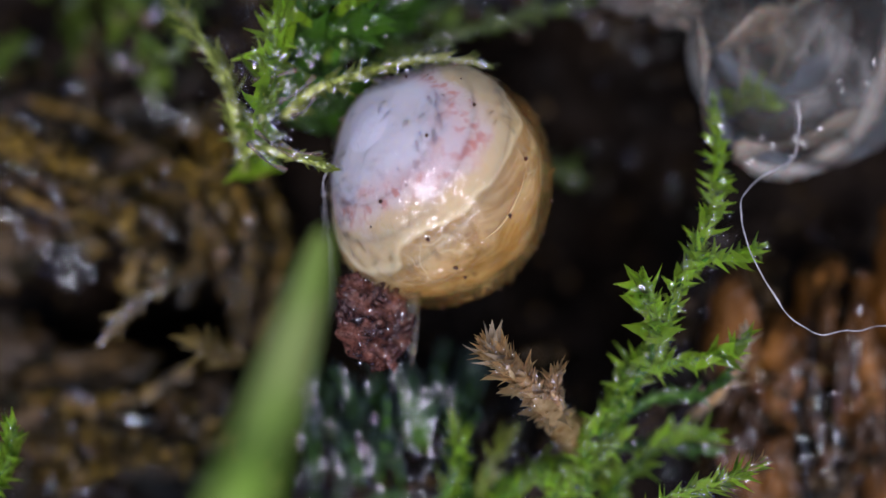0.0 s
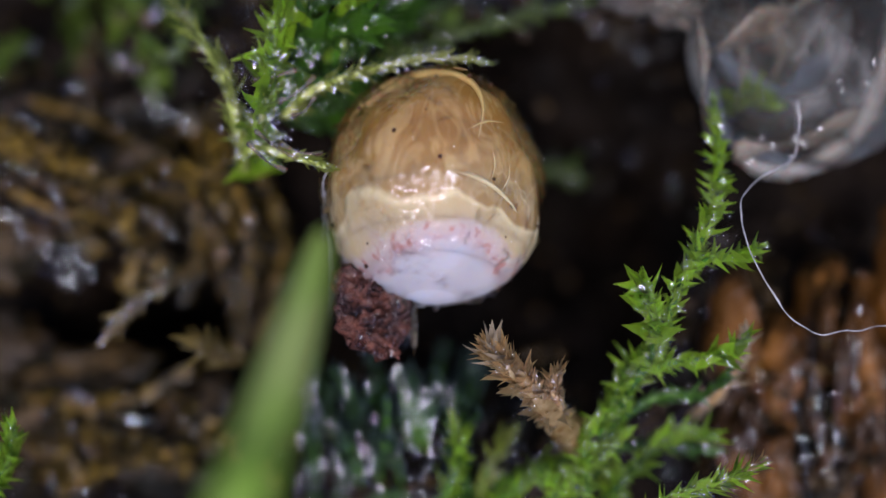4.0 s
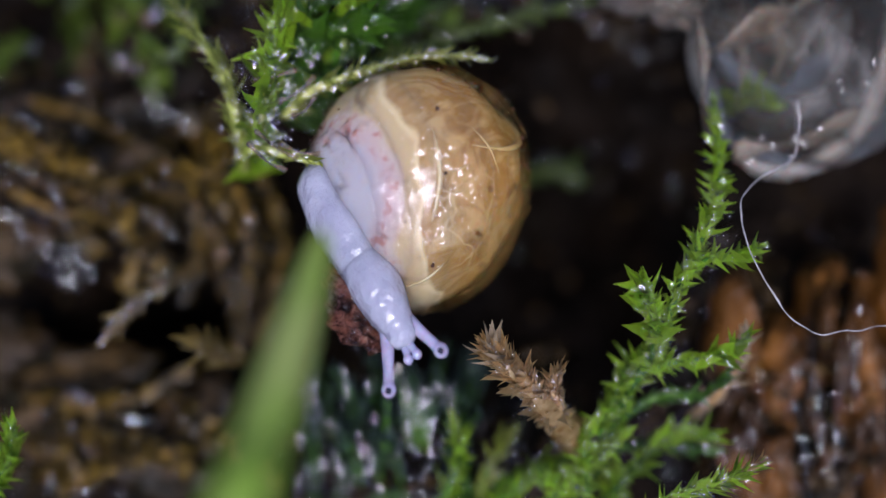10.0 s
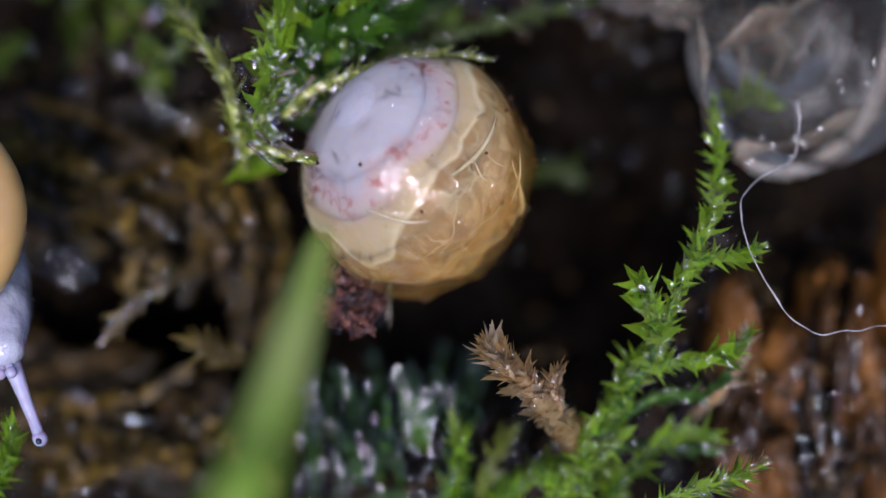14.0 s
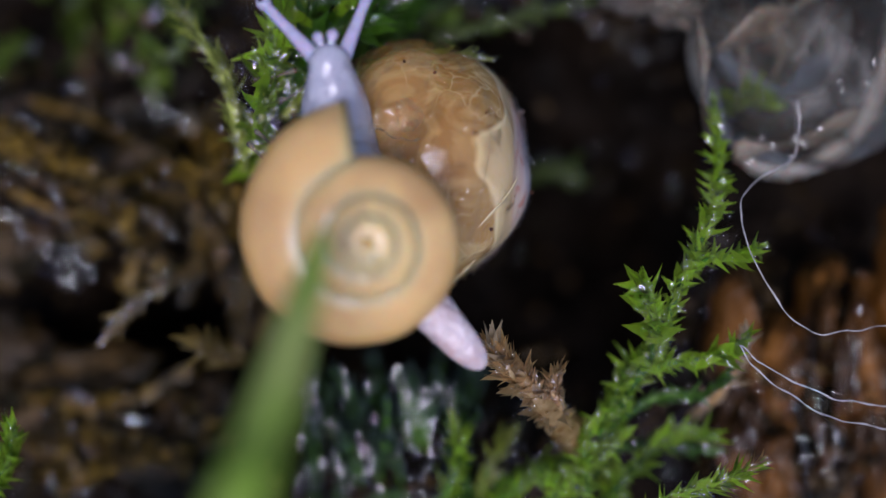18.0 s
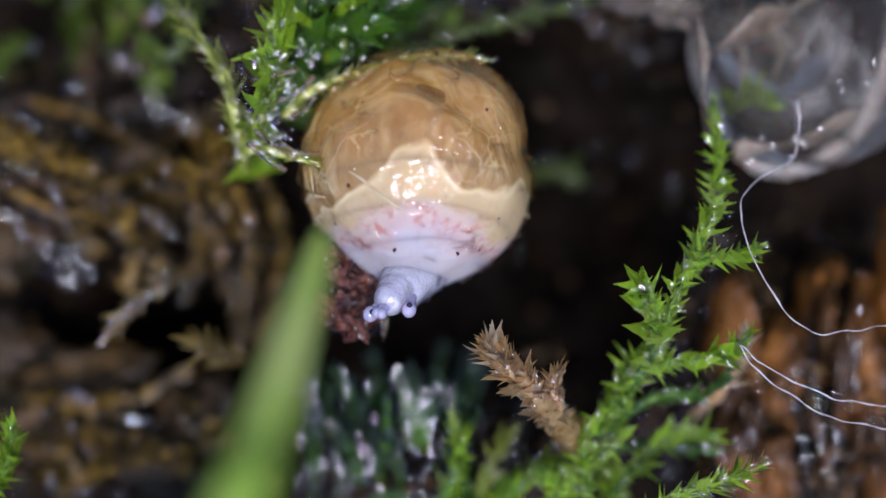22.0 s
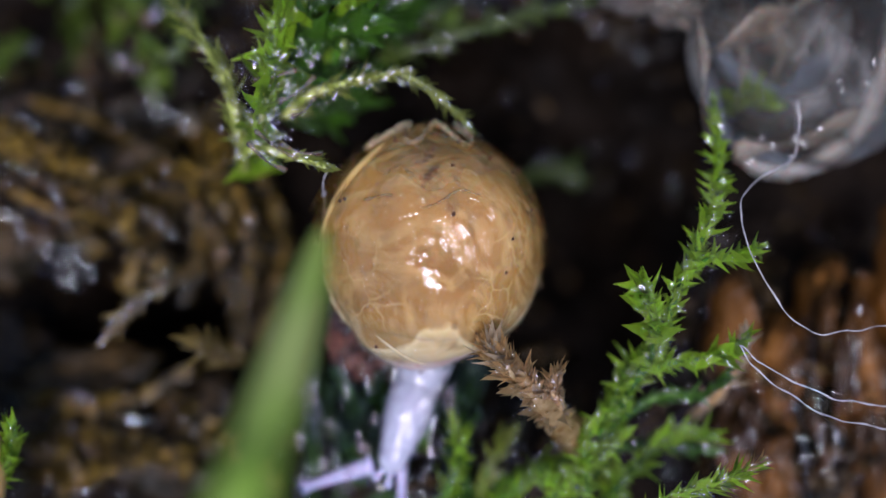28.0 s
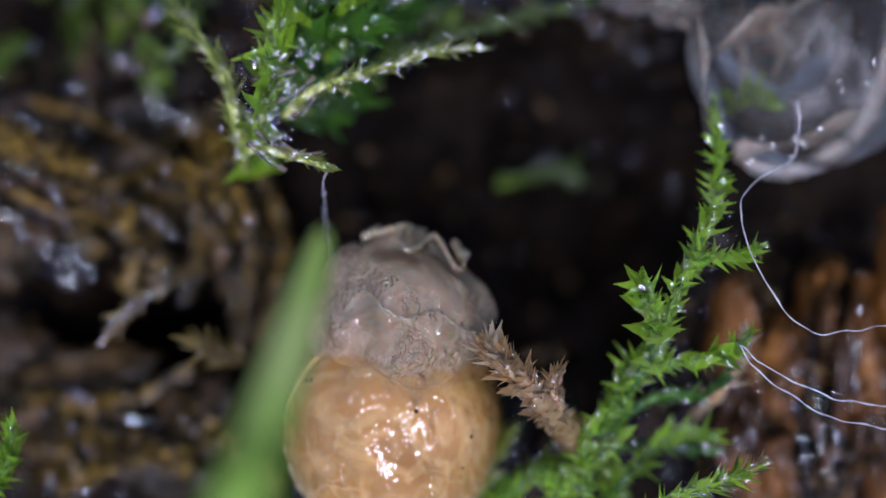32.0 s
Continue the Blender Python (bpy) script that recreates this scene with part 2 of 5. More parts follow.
    l.new(bp.outputs[0], p.inputs["Normal"])
    tr = n.new("ShaderNodeBsdfTranslucent")
    l.new(col, tr.inputs["Color"])
    mix = n.new("ShaderNodeMixShader")
    mix.inputs[0].default_value = 0.3
    l.new(p.outputs[0], mix.inputs[1])
    l.new(tr.outputs[0], mix.inputs[2])
    l.new(mix.outputs[0], n["Material Output"].inputs["Surface"])
    return m


SOFT_BODY = soft_body_mat()
SHELL = film_mat("clear_amber_shell", (1.0, 0.895, 0.68), (0.68, 0.41, 0.13), 0.14, 0.06, 0.7, 420, 0.0008, 260, 0.13, crinkle=1.0, fine=1700, graded=True)
SLIME = film_mat("slime_skin", (0.92, 0.82, 0.70), (0.45, 0.36, 0.27), 0.16, 0.07, 0.8, 900, 0.0004, 700, 0.2)
HUSK = film_mat("empty_shell_skin", (0.92, 0.90, 0.86), (0.20, 0.18, 0.15), 0.09, 0.35, 0.3, 420, 0.0003, 330, 0.09, crinkle=0.15, ior=1.2)
HUSK_LIP = film_mat("shell_lip_skin", (0.85, 0.82, 0.78), (0.34, 0.30, 0.26), 0.5, 0.35, 0.5, 500, 0.0003, 300, 0.3, crinkle=0.6, ior=1.3)
SKIN = film_mat("dried_slime_skin", (0.82, 0.76, 0.68), (0.27, 0.22, 0.165), 0.4, 0.3, 0.7, 450, 0.0005, 420, 0.35, crinkle=0.6, ior=1.3)
BAG = film_mat("torn_bag_skin", (0.97, 0.90, 0.78), (0.66, 0.48, 0.29), 0.36, 0.10, 0.8, 700, 0.0006, 420, 0.2, ior=1.5)
GOLD = mat("gold_shell", (0.52, 0.31, 0.10), (0.70, 0.48, 0.22), 0.3, 90, 200, (0.46, 0.28, 0.11), 0.08, 420, 0.0003, sss=0.9, deep=0.001, sss_rad=(1, 0.7, 0.42), coat=0.45, coat_rough=0.26, rough_var=0.05)
LEAF_RED = mat("rotten_leaf", (0.07, 0.020, 0.013), (0.44, 0.17, 0.11), 0.22, 1500, 700, (0.06, 0.020, 0.016), 1.0, 2400, 0.0006, coat=1.0, coat_rough=0.1)
HAIR = mat("pale_hair", (0.186, 0.1674, 0.1674), (0.3596, 0.341, 0.3534), 0.3, 3000, bump=0.3, bump_size=6000, depth=0.00003)
FEELER = film_mat("feeler_skin", (0.86, 0.82, 0.94), (0.62, 0.57, 0.76), 0.5, 0.12, 0.3, 1500, 0.0001, 900, 0.12, crinkle=0.2)
WATER = film_mat("water_drop", (0.99, 0.99, 1.0), (0.7, 0.75, 0.8), 0.0, 0.06, 0.08, 1500, 0.00004, 300, 0.0, crinkle=0.0)
# Olive moss leaf with the bank's shade put into its colour.
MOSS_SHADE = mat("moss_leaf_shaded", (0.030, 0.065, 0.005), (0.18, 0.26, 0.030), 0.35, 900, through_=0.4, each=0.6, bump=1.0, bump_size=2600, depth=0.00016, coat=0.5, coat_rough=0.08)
MOSS_STRAW = mat("moss_leaf_straw", (0.16, 0.11, 0.018), (0.60, 0.44, 0.13), 0.3, 1200, through_=0.4, each=0.4, bump=1.0, bump_size=2600, depth=0.00016, coat=0.5, coat_rough=0.06)
MOSS_RUST = mat("moss_leaf_rusty", (0.020, 0.013, 0.002), (0.29, 0.185, 0.030), 0.3, 1200, 260, (0.025, 0.019, 0.005), bump=1.0, bump_size=2600, depth=0.00016, through_=0.3, each=0.8, coat=0.4, coat_rough=0.08)
BARK = mat("rotten_wood", (0.014, 0.005, 0.001), (0.26, 0.105, 0.018), 0.35, 520, 230, (0.025, 0.012, 0.004), 1.0, 1300, 0.0008, stretch=(1, 0.3, 1), coat=0.1, coat_rough=0.12, spec=0.2)


# ---- mesh tools ----
def part(name, bm, material, parent=None, label=""):
    me = bpy.data.meshes.new(name)
    bm.to_mesh(me)
    bm.free()
    for f in me.polygons:
        f.use_smooth = True
    me.materials.append(material)
    ob = new(name, me)
    if parent:
        ob.parent = parent
    if label:
        ob["label"] = label
    return ob


def soft_path(pts, per=6):
    """A smooth line through a few points."""
    pts = [Vector(p) for p in pts]
    q = [pts[0] * 2 - pts[1], *pts, pts[-1] * 2 - pts[-2]]
    out = []
    for i in range(1, len(q) - 2):
        for k in range(per):
            t = k / per
            a, b, c, d = q[i - 1], q[i], q[i + 1], q[i + 2]
            out.append(0.5 * (2 * b + (c - a) * t + (2 * a - 5 * b + 4 * c - d) * t * t + (3 * b - a - 3 * c + d) * t ** 3))
    out.append(pts[-1])
    return out


def frames_along(line):
    side = None
    out = []
    for i, p in enumerate(line):
        way = (line[min(i + 1, len(line) - 1)] - line[max(i - 1, 0)]).normalized()
        if side is None:
            side = way.orthogonal().normalized()
        side = (side - way * side.dot(way)).normalized()
        out.append((p, way, side, way.cross(side)))
    return out


def tube(line, radius, sides=8, flat=1.0, rough=0.0, seed=0, bm=None):
    """A round or flattened rod along a line; radius is a function of 0..1."""
    bm = bm or bmesh.new()
    rng = random.Random(seed)
    rings = []
    n = len(line) - 1
    for i, (p, way, a, b) in enumerate(frames_along(line)):
        r = radius(i / n)
        ring = []
        for k in range(sides):
            w = 2 * math.pi * k / sides
            rr = r * (1 + rough * rng.uniform(-1, 1))
            ring.append(bm.verts.new(p + a * (math.cos(w) * rr) + b * (math.sin(w) * rr * flat)))
        rings.append(ring)
    for i in range(n):
        for k in range(sides):
            bm.faces.new((rings[i][k], rings[i][(k + 1) % sides], rings[i + 1][(k + 1) % sides], rings[i + 1][k]))
    bm.faces.new(rings[0][::-1])
    bm.faces.new(rings[-1])
    return bm


def lathe(a0, a1, radius, rings=24, sides=64, wob=0.0, seed=0.0, warp=0.0):
    """A piece of a ball round the local x axis, from the polar angle a0 to a1 (degrees); radius(polar, azimuth)."""
    bm = bmesh.new()
    grid = []
    for i in range(rings + 1):
        u = radians(a0 + (a1 - a0) * i / rings)
        row = []
        for k in range(sides):
            v = 2 * math.pi * k / sides
            u = radians(a0 + (a1 - a0) * i / rings)
            u += radians(warp) * math.sin(u) ** 2 * (math.sin(v + 0.6) + 0.5 * math.sin(3 * v + 1) + 0.25 * math.sin(7 * v))
            d = Vector((math.cos(u), math.sin(u) * math.cos(v), math.sin(u) * math.sin(v)))
            r = radius(u, v) * (1 + wob * noise.noise(d * 2.3 + Vector((seed, seed, 0))))
            row.append(bm.verts.new(d * r))
        grid.append(row)
    for i in range(rings):
        for k in range(sides):
            bm.faces.new((grid[i][k], grid[i + 1][k], grid[i + 1][(k + 1) % sides], grid[i][(k + 1) % sides]))
    bmesh.ops.remove_doubles(bm, verts=bm.verts, dist=1e-7)
    bmesh.ops.recalc_face_normals(bm, faces=bm.faces)
    return bm


def blob(rx, ry, rz, seg=20, wob=0.0, seed=0.0, at=(0, 0, 0)):
    bm = bmesh.new()
    bmesh.ops.create_uvsphere(bm, u_segments=seg, v_segments=seg // 2 + 2, radius=1)
    for v in bm.verts:
        k = 1 + wob * noise.noise(v.co * 2.5 + Vector((seed, 0, seed)))
        v.co = Vector((v.co.x * rx * k, v.co.y * ry * k, v.co.z * rz * k)) + Vector(at)
    return bm


# ---- the ground ----
HILLS = ((40, 330, 260, 190, 10), (150, 760, 300, 150, 10.5), (690, 830, 200, 110, 10), (1440, 760, 210, 330, 13), (1330, 40, 330, 130, 8), (380, 60, 330, 150, 8),
         (800, 0, 300, 70, 7), (1250, 560, 120, 260, 6), (440, 420, 120, 180, 6), (930, 800, 180, 120, 8), (950, 260, 90, 60, 4), (260, 570, 120, 70, -11),
         (1030, 420, 110, 170, -6), (330, 620, 80, 60, -9), (560, 640, 70, 90, -5))


def height(x, y):
    """The soil's level in millimetres at a place of the patch."""
    z = -22.0
    for hx, hy, rx, ry, h in HILLS:
        z += h * math.exp(-((x - hx) / rx) ** 2 - ((y - hy) / ry) ** 2)
    far = max(0.0, max(abs(x - 784) / 950, abs(y - 441) / 600) - 1)
    z += (-7 - z) * min(1, far * 1.5)
    v = Vector((x * 0.008, y * 0.008, 0.3))
    z += 2.2 * noise.noise(v) + 1.2 * noise.noise(v * 2.7) + 0.6 * noise.noise(v * 7)
    return z


def build_ground():
    bm = bmesh.new()
    nx, ny = 220, 160
    rows = []
    for j in range(ny + 1):
        row = []
        for i in range(nx + 1):
            u, v = 2 * i / nx - 1, 2 * j / ny - 1
            X = u * 34 + math.copysign(abs(u) ** 24 * 30000, u)
            Y = v * 22 + math.copysign(abs(v) ** 24 * 30000, v)
            z = height(784 + X / S / 1.27, 441 - Y / S / 1.27)
            row.append(bm.verts.new((X / 1000, Y / 1000, z / 1000)))
        rows.append(row)
    for j in range(ny):
        for i in range(nx):
            bm.faces.new((rows[j][i], rows[j][i + 1], rows[j + 1][i + 1], rows[j + 1][i]))
    tagged(part("ground", bm, SOIL), "dark wet soil under moss and rotting litter, its colour deepened for shaded hollows", "soil", kind="structure")


def on_soil(x, y, up=0.0):
    z = height(x, y)
    for _ in range(2):
        k = (EYE - z) / EYE / 1.27
        z = height(784 + (x - 784) * k, 441 + (y - 441) * k)
    return lay(x, y, z + up)


# ---- moss ----
def leaf_mesh(name, wide, cup, curl, material, bend=0.0):
    """One pointed, keeled leaf along x, 1 long."""
    bm = bmesh.new()
    rows = []
    n = 7
    for i in range(n + 1):
        t = i / n
        w = wide * 1.6 * (t + 0.12) ** 0.35 * (1 - t) ** 1.2 if t < 1 else 0.004
        z = curl * t * t
        rows.append([bm.verts.new((t, s * w * (1 + 0.12 * math.sin(t * 17 + s)) + bend * t * t, z + cup * abs(s) * w)) for s in (-1, 0, 1)])
    for i in range(n):
        for k in range(2):
            bm.faces.new((rows[i][k], rows[i][k + 1], rows[i + 1][k + 1], rows[i + 1][k]))
    me = bpy.data.meshes.new(name)
    bm.to_mesh(me)
    bm.free()
    for f in me.polygons:
        f.use_smooth = True
    me.materials.append(material)
    return me


LEAVES = {}


def leaf_kinds(material, broad=False):
    if broad == "thin":
        key = material.name + " thin"
        if key not in LEAVES:
            LEAVES[key] = [leaf_mesh("leaf", w, cup, curl, material, bend) for w, cup, curl, bend in ((0.13, 0.8, 0.1, 0.1), (0.16, 0.9, 0.25, -0.15), (0.11, 0.6, -0.1, 0.0), (0.18, 1.0, 0.2, 0.2))]
        return LEAVES[key]
    if broad:
        key = material.name + " broad"
        if key not in LEAVES:
            LEAVES[key] = [leaf_mesh("leaf", w, cup, curl, material, bend) for w, cup, curl, bend in ((0.30, 1.2, 0.5, 0.1), (0.38, 0.9, 0.75, -0.15), (0.26, 1.4, 0.3, 0.25), (0.34, 1.0, -0.4, -0.2), (0.22, 1.2, 0.9, 0.1))]
        return LEAVES[key]
    if material.name not in LEAVES:
        thin = 0.85 if "brown" in material.name else 0.8 if "glassy" in material.name else 1.0
        LEAVES[material.name] = [leaf_mesh("leaf", w * thin, cup, curl, material, bend) for w, cup, curl, bend in ((0.29, 0.8, 0.16, 0.1), (0.23, 0.9, 0.45, -0.15), (0.33, 0.6, -0.25, 0), (0.17, 1.0, 0.1, 0.25), (0.26, 1.1, 0.3, -0.3), (0.36, 0.5, 0.05, 0.12))]
    return LEAVES[material.name]


def leaf_spots(line, length, step, spread, rng, tip=True):
    """Poses of leaves in a spiral round a stem."""
    fr = frames_along(line)
    total = sum((line[i + 1] - line[i]).length for i in range(len(line) - 1))
    count = max(4, int(total / step * 1.7))
    for c in range(count):
        t = (c + rng.uniform(0, 0.6)) / count
        f = min(len(fr) - 1.001, t * (len(fr) - 1))
        i = int(f)
        p, way, a, b = fr[i]
        p = p.lerp(fr[i + 1][0], f - i)
        w = c * 2.4 + rng.uniform(-1.1, 1.1)
        side = a * math.cos(w) + b * math.sin(w)
        lean = spread * rng.uniform(0.35, 1.35) * (1 - 0.6 * max(0, (t - 0.85) / 0.15) if tip else 1)
        x = (way * math.cos(lean) + side * math.sin(lean)).normalized()
        y = way.cross(side).normalized()
        z = x.cross(y)
        k = length * rng.choice((0.5, 0.7, 0.85, 1.0, 1.1, 1.3)) * (0.75 + 0.25 * min(1, (1 - t) * 5))
        m = Matrix((x, y, z)).transposed().to_4x4() @ Matrix.Rotation(rng.uniform(-0.8, 0.8), 4, "X")
        yield Matrix.Translation(p) @ m @ Matrix.Scale(k, 4)


def moss_shoot(pts, length, step, spread, material, stem_mat, label, seed, stem=7, joined=False, name="moss_shoot", wet=0.7, broad=False):
    """A moss stem through the points, with leaves all round; length, step and stem in steps of the patch."""
    rng = random.Random(seed)
    z = pts[-1][2]
    line = soft_path([lay(*p) for p in pts], 7)
    root = part(name, tube(line, lambda t: size(stem, z) * (1 - 0.65 * t), 6, rough=0.15, seed=seed), stem_mat)
    tagged(root, label, "moss", "moss shoots")
    kinds = leaf_kinds(material, broad)
    drops = bmesh.new()
    if joined:
        bm = bmesh.new()
        for m in leaf_spots(line, size(length, z), size(step, z), spread, rng):
            add_mesh(bm, rng.choice(kinds), m)
        tagged(part("leaves", bm, material, root), kind="stuff")
    else:
        for m in leaf_spots(line, size(length, z), size(step, z), spread, rng):
            ob = new("leaf", rng.choice(kinds))
            ob.parent = root
            ob.matrix_basis = m
            for _ in range(int(wet + rng.random())):
                film_patch(drops, m @ Vector((rng.uniform(0.15, 0.7), 0, 0.06)) + Vector((0, 0, 0.00012)), rng, size(rng.uniform(3, 8)))
        if len(drops.verts):
            tagged(part("moisture", drops, WATER, root), kind="stuff")
    return root


def bead_mesh(fine=3):
    bm = bmesh.new()
    bmesh.ops.create_icosphere(bm, subdivisions=fine, radius=1)
    bmesh.ops.delete(bm, geom=[v for v in bm.verts if v.co.z < -0.02], context="VERTS")
    me = bpy.data.meshes.new("bead")
    bm.to_mesh(me)
    bm.free()
    return me


BEAD = bead_mesh()
BEAD_LOW = bead_mesh(2)


def film_patch(bm, p, rng, r, tilt=0.15, thin=0.22):
    """A thin film of water, a low lens that sags towards the near side."""
    m = Matrix.Translation(p) @ Euler((0.11 + rng.uniform(-tilt, tilt), -0.03 + rng.uniform(-tilt, tilt), 0)).to_matrix().to_4x4() @ Matrix.Rotation(rng.uniform(0, 3.1), 4, "Z")
    add_mesh(bm, BEAD, m @ Matrix.Diagonal((r * 1.5, r * rng.uniform(thin, 0.6 + thin / 3) * 1.2, r * 0.11, 1)))


def add_mesh(bm, me, m):
    vs = [bm.verts.new(m @ v.co) for v in me.vertices]
    for f in me.polygons:
        bm.faces.new([vs[i] for i in f.vertices])


def build_moss():
    green = "bright green wet moss shoot with pointed leaves"
    # the upright stem on the right and its side shoots
    moss_shoot([(1040, 850, -9), (1085, 740, -4), (1140, 650, -2), (1170, 590, -1), (1205, 500, -0.5), (1255, 390, -1), (1272, 300, -2), (1262, 180, -4)], 38, 4.2, 1.0, MOSS, MOSS_DEEP, green, 1, 11, wet=1.2)
    moss_shoot([(1165, 620, -2), (1160, 575, 0), (1148, 540, 0.8), (1140, 510, 1.2)], 56, 3.6, 0.75, MOSS, MOSS_DEEP, green, 2, 9, wet=1.2)
    moss_shoot([(1210, 490, -1), (1245, 462, -0.5), (1300, 455, -0.5), (1350, 435, -1)], 40, 6, 0.9, MOSS, MOSS_DEEP, green, 3, 6)
    moss_shoot([(1140, 655, -2), (1200, 640, -1.5), (1270, 632, -1), (1320, 600, -0.5)], 42, 6, 0.9, MOSS, MOSS_DEEP, green, 4, 6)
    moss_shoot([(1100, 740, -4), (1170, 700, -3.5), (1240, 700, -3), (1300, 650, -3)], 36, 8, 0.8, MOSS_DEEP, MOSS_DEEP, "moss shoot in shade, the shade put into its dark green", 5, 6)
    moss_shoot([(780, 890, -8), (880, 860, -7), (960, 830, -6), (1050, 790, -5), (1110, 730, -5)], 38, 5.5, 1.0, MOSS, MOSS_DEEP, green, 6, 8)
    moss_shoot([(840, 900, -7), (815, 840, -6), (805, 780, -5), (800, 720, -5)], 36, 7, 0.95, MOSS_DEEP, MOSS_DEEP, "moss shoot in shade, the shade put into its dark green", 7, 7)
    moss_shoot([(1000, 900, -7), (1080, 800, -6), (1180, 790, -5), (1280, 800, -5)], 34, 8, 0.9, MOSS_DEEP, MOSS_DEEP, "moss shoot in shade, the shade put into its dark green", 8, 7)
    # feathery shoot low on the right
    moss_shoot([(1080, 960, -2), (1180, 885, 0), (1260, 860, 0.5), (1335, 828, 0.5)], 40, 2.4, 0.8, MOSS, MOSS_OLIVE, "feathery yellow-green moss shoot with a brown tip", 9, 8, broad="thin")
    moss_shoot([(1296, 846, 0.5), (1318, 836, 0.6), (1332, 828, 0.6), (1346, 818, 0.5)], 30, 4, 0.5, MOSS_BROWN, MOSS_BROWN, "withered brown tip of a feathery moss shoot", 37, 6, broad="thin")
    # brown tip
    moss_shoot([(1040, 800, -6), (985, 740, -2), (950, 700, -0.5), (905, 655, 0.5), (880, 630, 0.8)], 56, 1.2, 0.62, MOSS_BROWN, MOSS_BROWN, "withered brown moss shoot with a spiky tip", 10, 34, wet=1.6)
    moss_shoot([(985, 750, -2), (985, 715, -1), (982, 690, -0.3), (985, 672, 0)], 42, 1.6, 0.6, MOSS_BROWN, MOSS_BROWN, "withered brown moss shoot with a spiky tip", 11, 15)
    moss_shoot([(905, 655, 0.4), (892, 642, 0.6), (882, 632, 0.8), (874, 622, 0.9)], 64, 5, 0.7, MOSS_TIP, MOSS_BROWN, "withered glassy moss tip with pale pointed leaves", 34, 7)
    # the forked shoot at the far left
    moss_shoot([(440, 300, -8), (420, 220, -3), (395, 130, -2.5), (340, 50, -3), (290, -20, -4)], 44, 3.4, 0.65, MOSS_OLIVE, MOSS_OLIVE, "pale olive moss shoot with narrow leaves", 12, 14, wet=1.0, broad="thin")
    moss_shoot([(430, 300, -8), (465, 200, -1.5), (480, 110, -1), (500, 30, -1.5), (545, -40, -2)], 56, 6, 0.95, MOSS, MOSS_OLIVE, "glossy wet green moss shoot with slime between its leaves", 13, 11, wet=2.0, broad=True)
    moss_shoot([(430, 300, -6), (440, 265, -2), (500, 272, -1), (545, 284, -0.5), (578, 296, -0.2)], 34, 7, 0.45, MOSS_OLIVE, MOSS_OLIVE, "pale olive moss shoot ending in a slime thread", 14, 13)
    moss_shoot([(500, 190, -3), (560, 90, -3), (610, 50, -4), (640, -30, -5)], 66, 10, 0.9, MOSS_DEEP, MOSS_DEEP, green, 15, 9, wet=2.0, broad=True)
    moss_shoot([(540, 180, -6), (640, 70, -6), (700, 40, -6), (760, -30, -7)], 60, 7, 0.95, MOSS_DEEP, MOSS_DEEP, "moss shoot in shade, the shade put into its dark green", 16, 9, wet=1.5, broad=True)
    moss_shoot([(480, 190, -9), (540, 200, -8), (600, 190, -8), (640, 150, -8)], 60, 8, 0.95, MOSS_DEEP, MOSS_DEEP, "moss shoot in shade, the shade put into its dark green", 17, 9, wet=1.5, broad=True)
    moss_shoot([(660, 110, -8), (760, 80, -7), (880, 40, -7), (1040, 5, -8)], 40, 7, 0.9, MOSS_SHADE, MOSS_SHADE, "moss shoot in shade, the shade put into its dark green", 18, 8)
    # a sprig behind the empty shell
    moss_shoot([(1290, 190, -9), (1310, 172, -7), (1335, 165, -6), (1362, 180, -6)], 40, 4, 0.9, MOSS, MOSS_DEEP, green, 35, 9)
    # left and lower left
    moss_shoot([(-60, 930, -4), (-10, 860, -2), (15, 810, -1.5), (20, 765, -1)], 46, 6, 0.8, MOSS, MOSS_DEEP, green, 19, 9)
    moss_shoot([(330, 480, -10), (280, 505, -7), (230, 550, -5), (190, 595, -4)], 40, 3.2, 0.7, MOSS_STRAW, DEAD, "withered yellow-brown moss shoot", 20, 9, broad="thin")
    for i, pts in enumerate((((20, 215, -12), (120, 270, -9.5), (210, 345, -9), (305, 408, -9.5)), ((80, 330, -11), (150, 350, -9.5), (210, 390, -9.5), (260, 440, -10)), ((300, 300, -12), (360, 380, -9.5), (400, 470, -9.5), (420, 540, -10.5)),
                             ((60, 720, -12), (110, 700, -10), (170, 715, -10), (240, 740, -10.5)), ((420, 330, -9), (445, 400, -8), (440, 480, -9), (425, 560, -10.5)))):
        moss_shoot(pts, 40, 4.5, 0.75, MOSS_RUST, DEAD, "withered yellow-brown moss shoot among wet debris", 40 + i, 11)
    moss_shoot([(430, 640, -10), (400, 635, -8), (370, 620, -6), (355, 610, -6)], 56, 5, 0.8, MOSS_STRAW, DEAD, "withered yellow-brown moss shoot", 21, 7, broad="thin")
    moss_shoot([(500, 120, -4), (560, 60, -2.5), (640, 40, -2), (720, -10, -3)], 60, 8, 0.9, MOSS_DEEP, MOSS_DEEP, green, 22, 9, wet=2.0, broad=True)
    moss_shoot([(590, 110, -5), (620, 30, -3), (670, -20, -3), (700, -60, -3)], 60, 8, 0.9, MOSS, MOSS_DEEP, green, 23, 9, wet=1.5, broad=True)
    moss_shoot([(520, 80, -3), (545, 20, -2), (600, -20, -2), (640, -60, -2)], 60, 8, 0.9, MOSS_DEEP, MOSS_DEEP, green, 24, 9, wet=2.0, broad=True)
    moss_shoot([(250, 60, -9), (300, 100, -8), (330, 60, -8), (310, 10, -8)], 50, 8, 0.9, MOSS_SHADE, MOSS_SHADE, "moss shoot in shade, the shade put into its dark green", 25, 9)
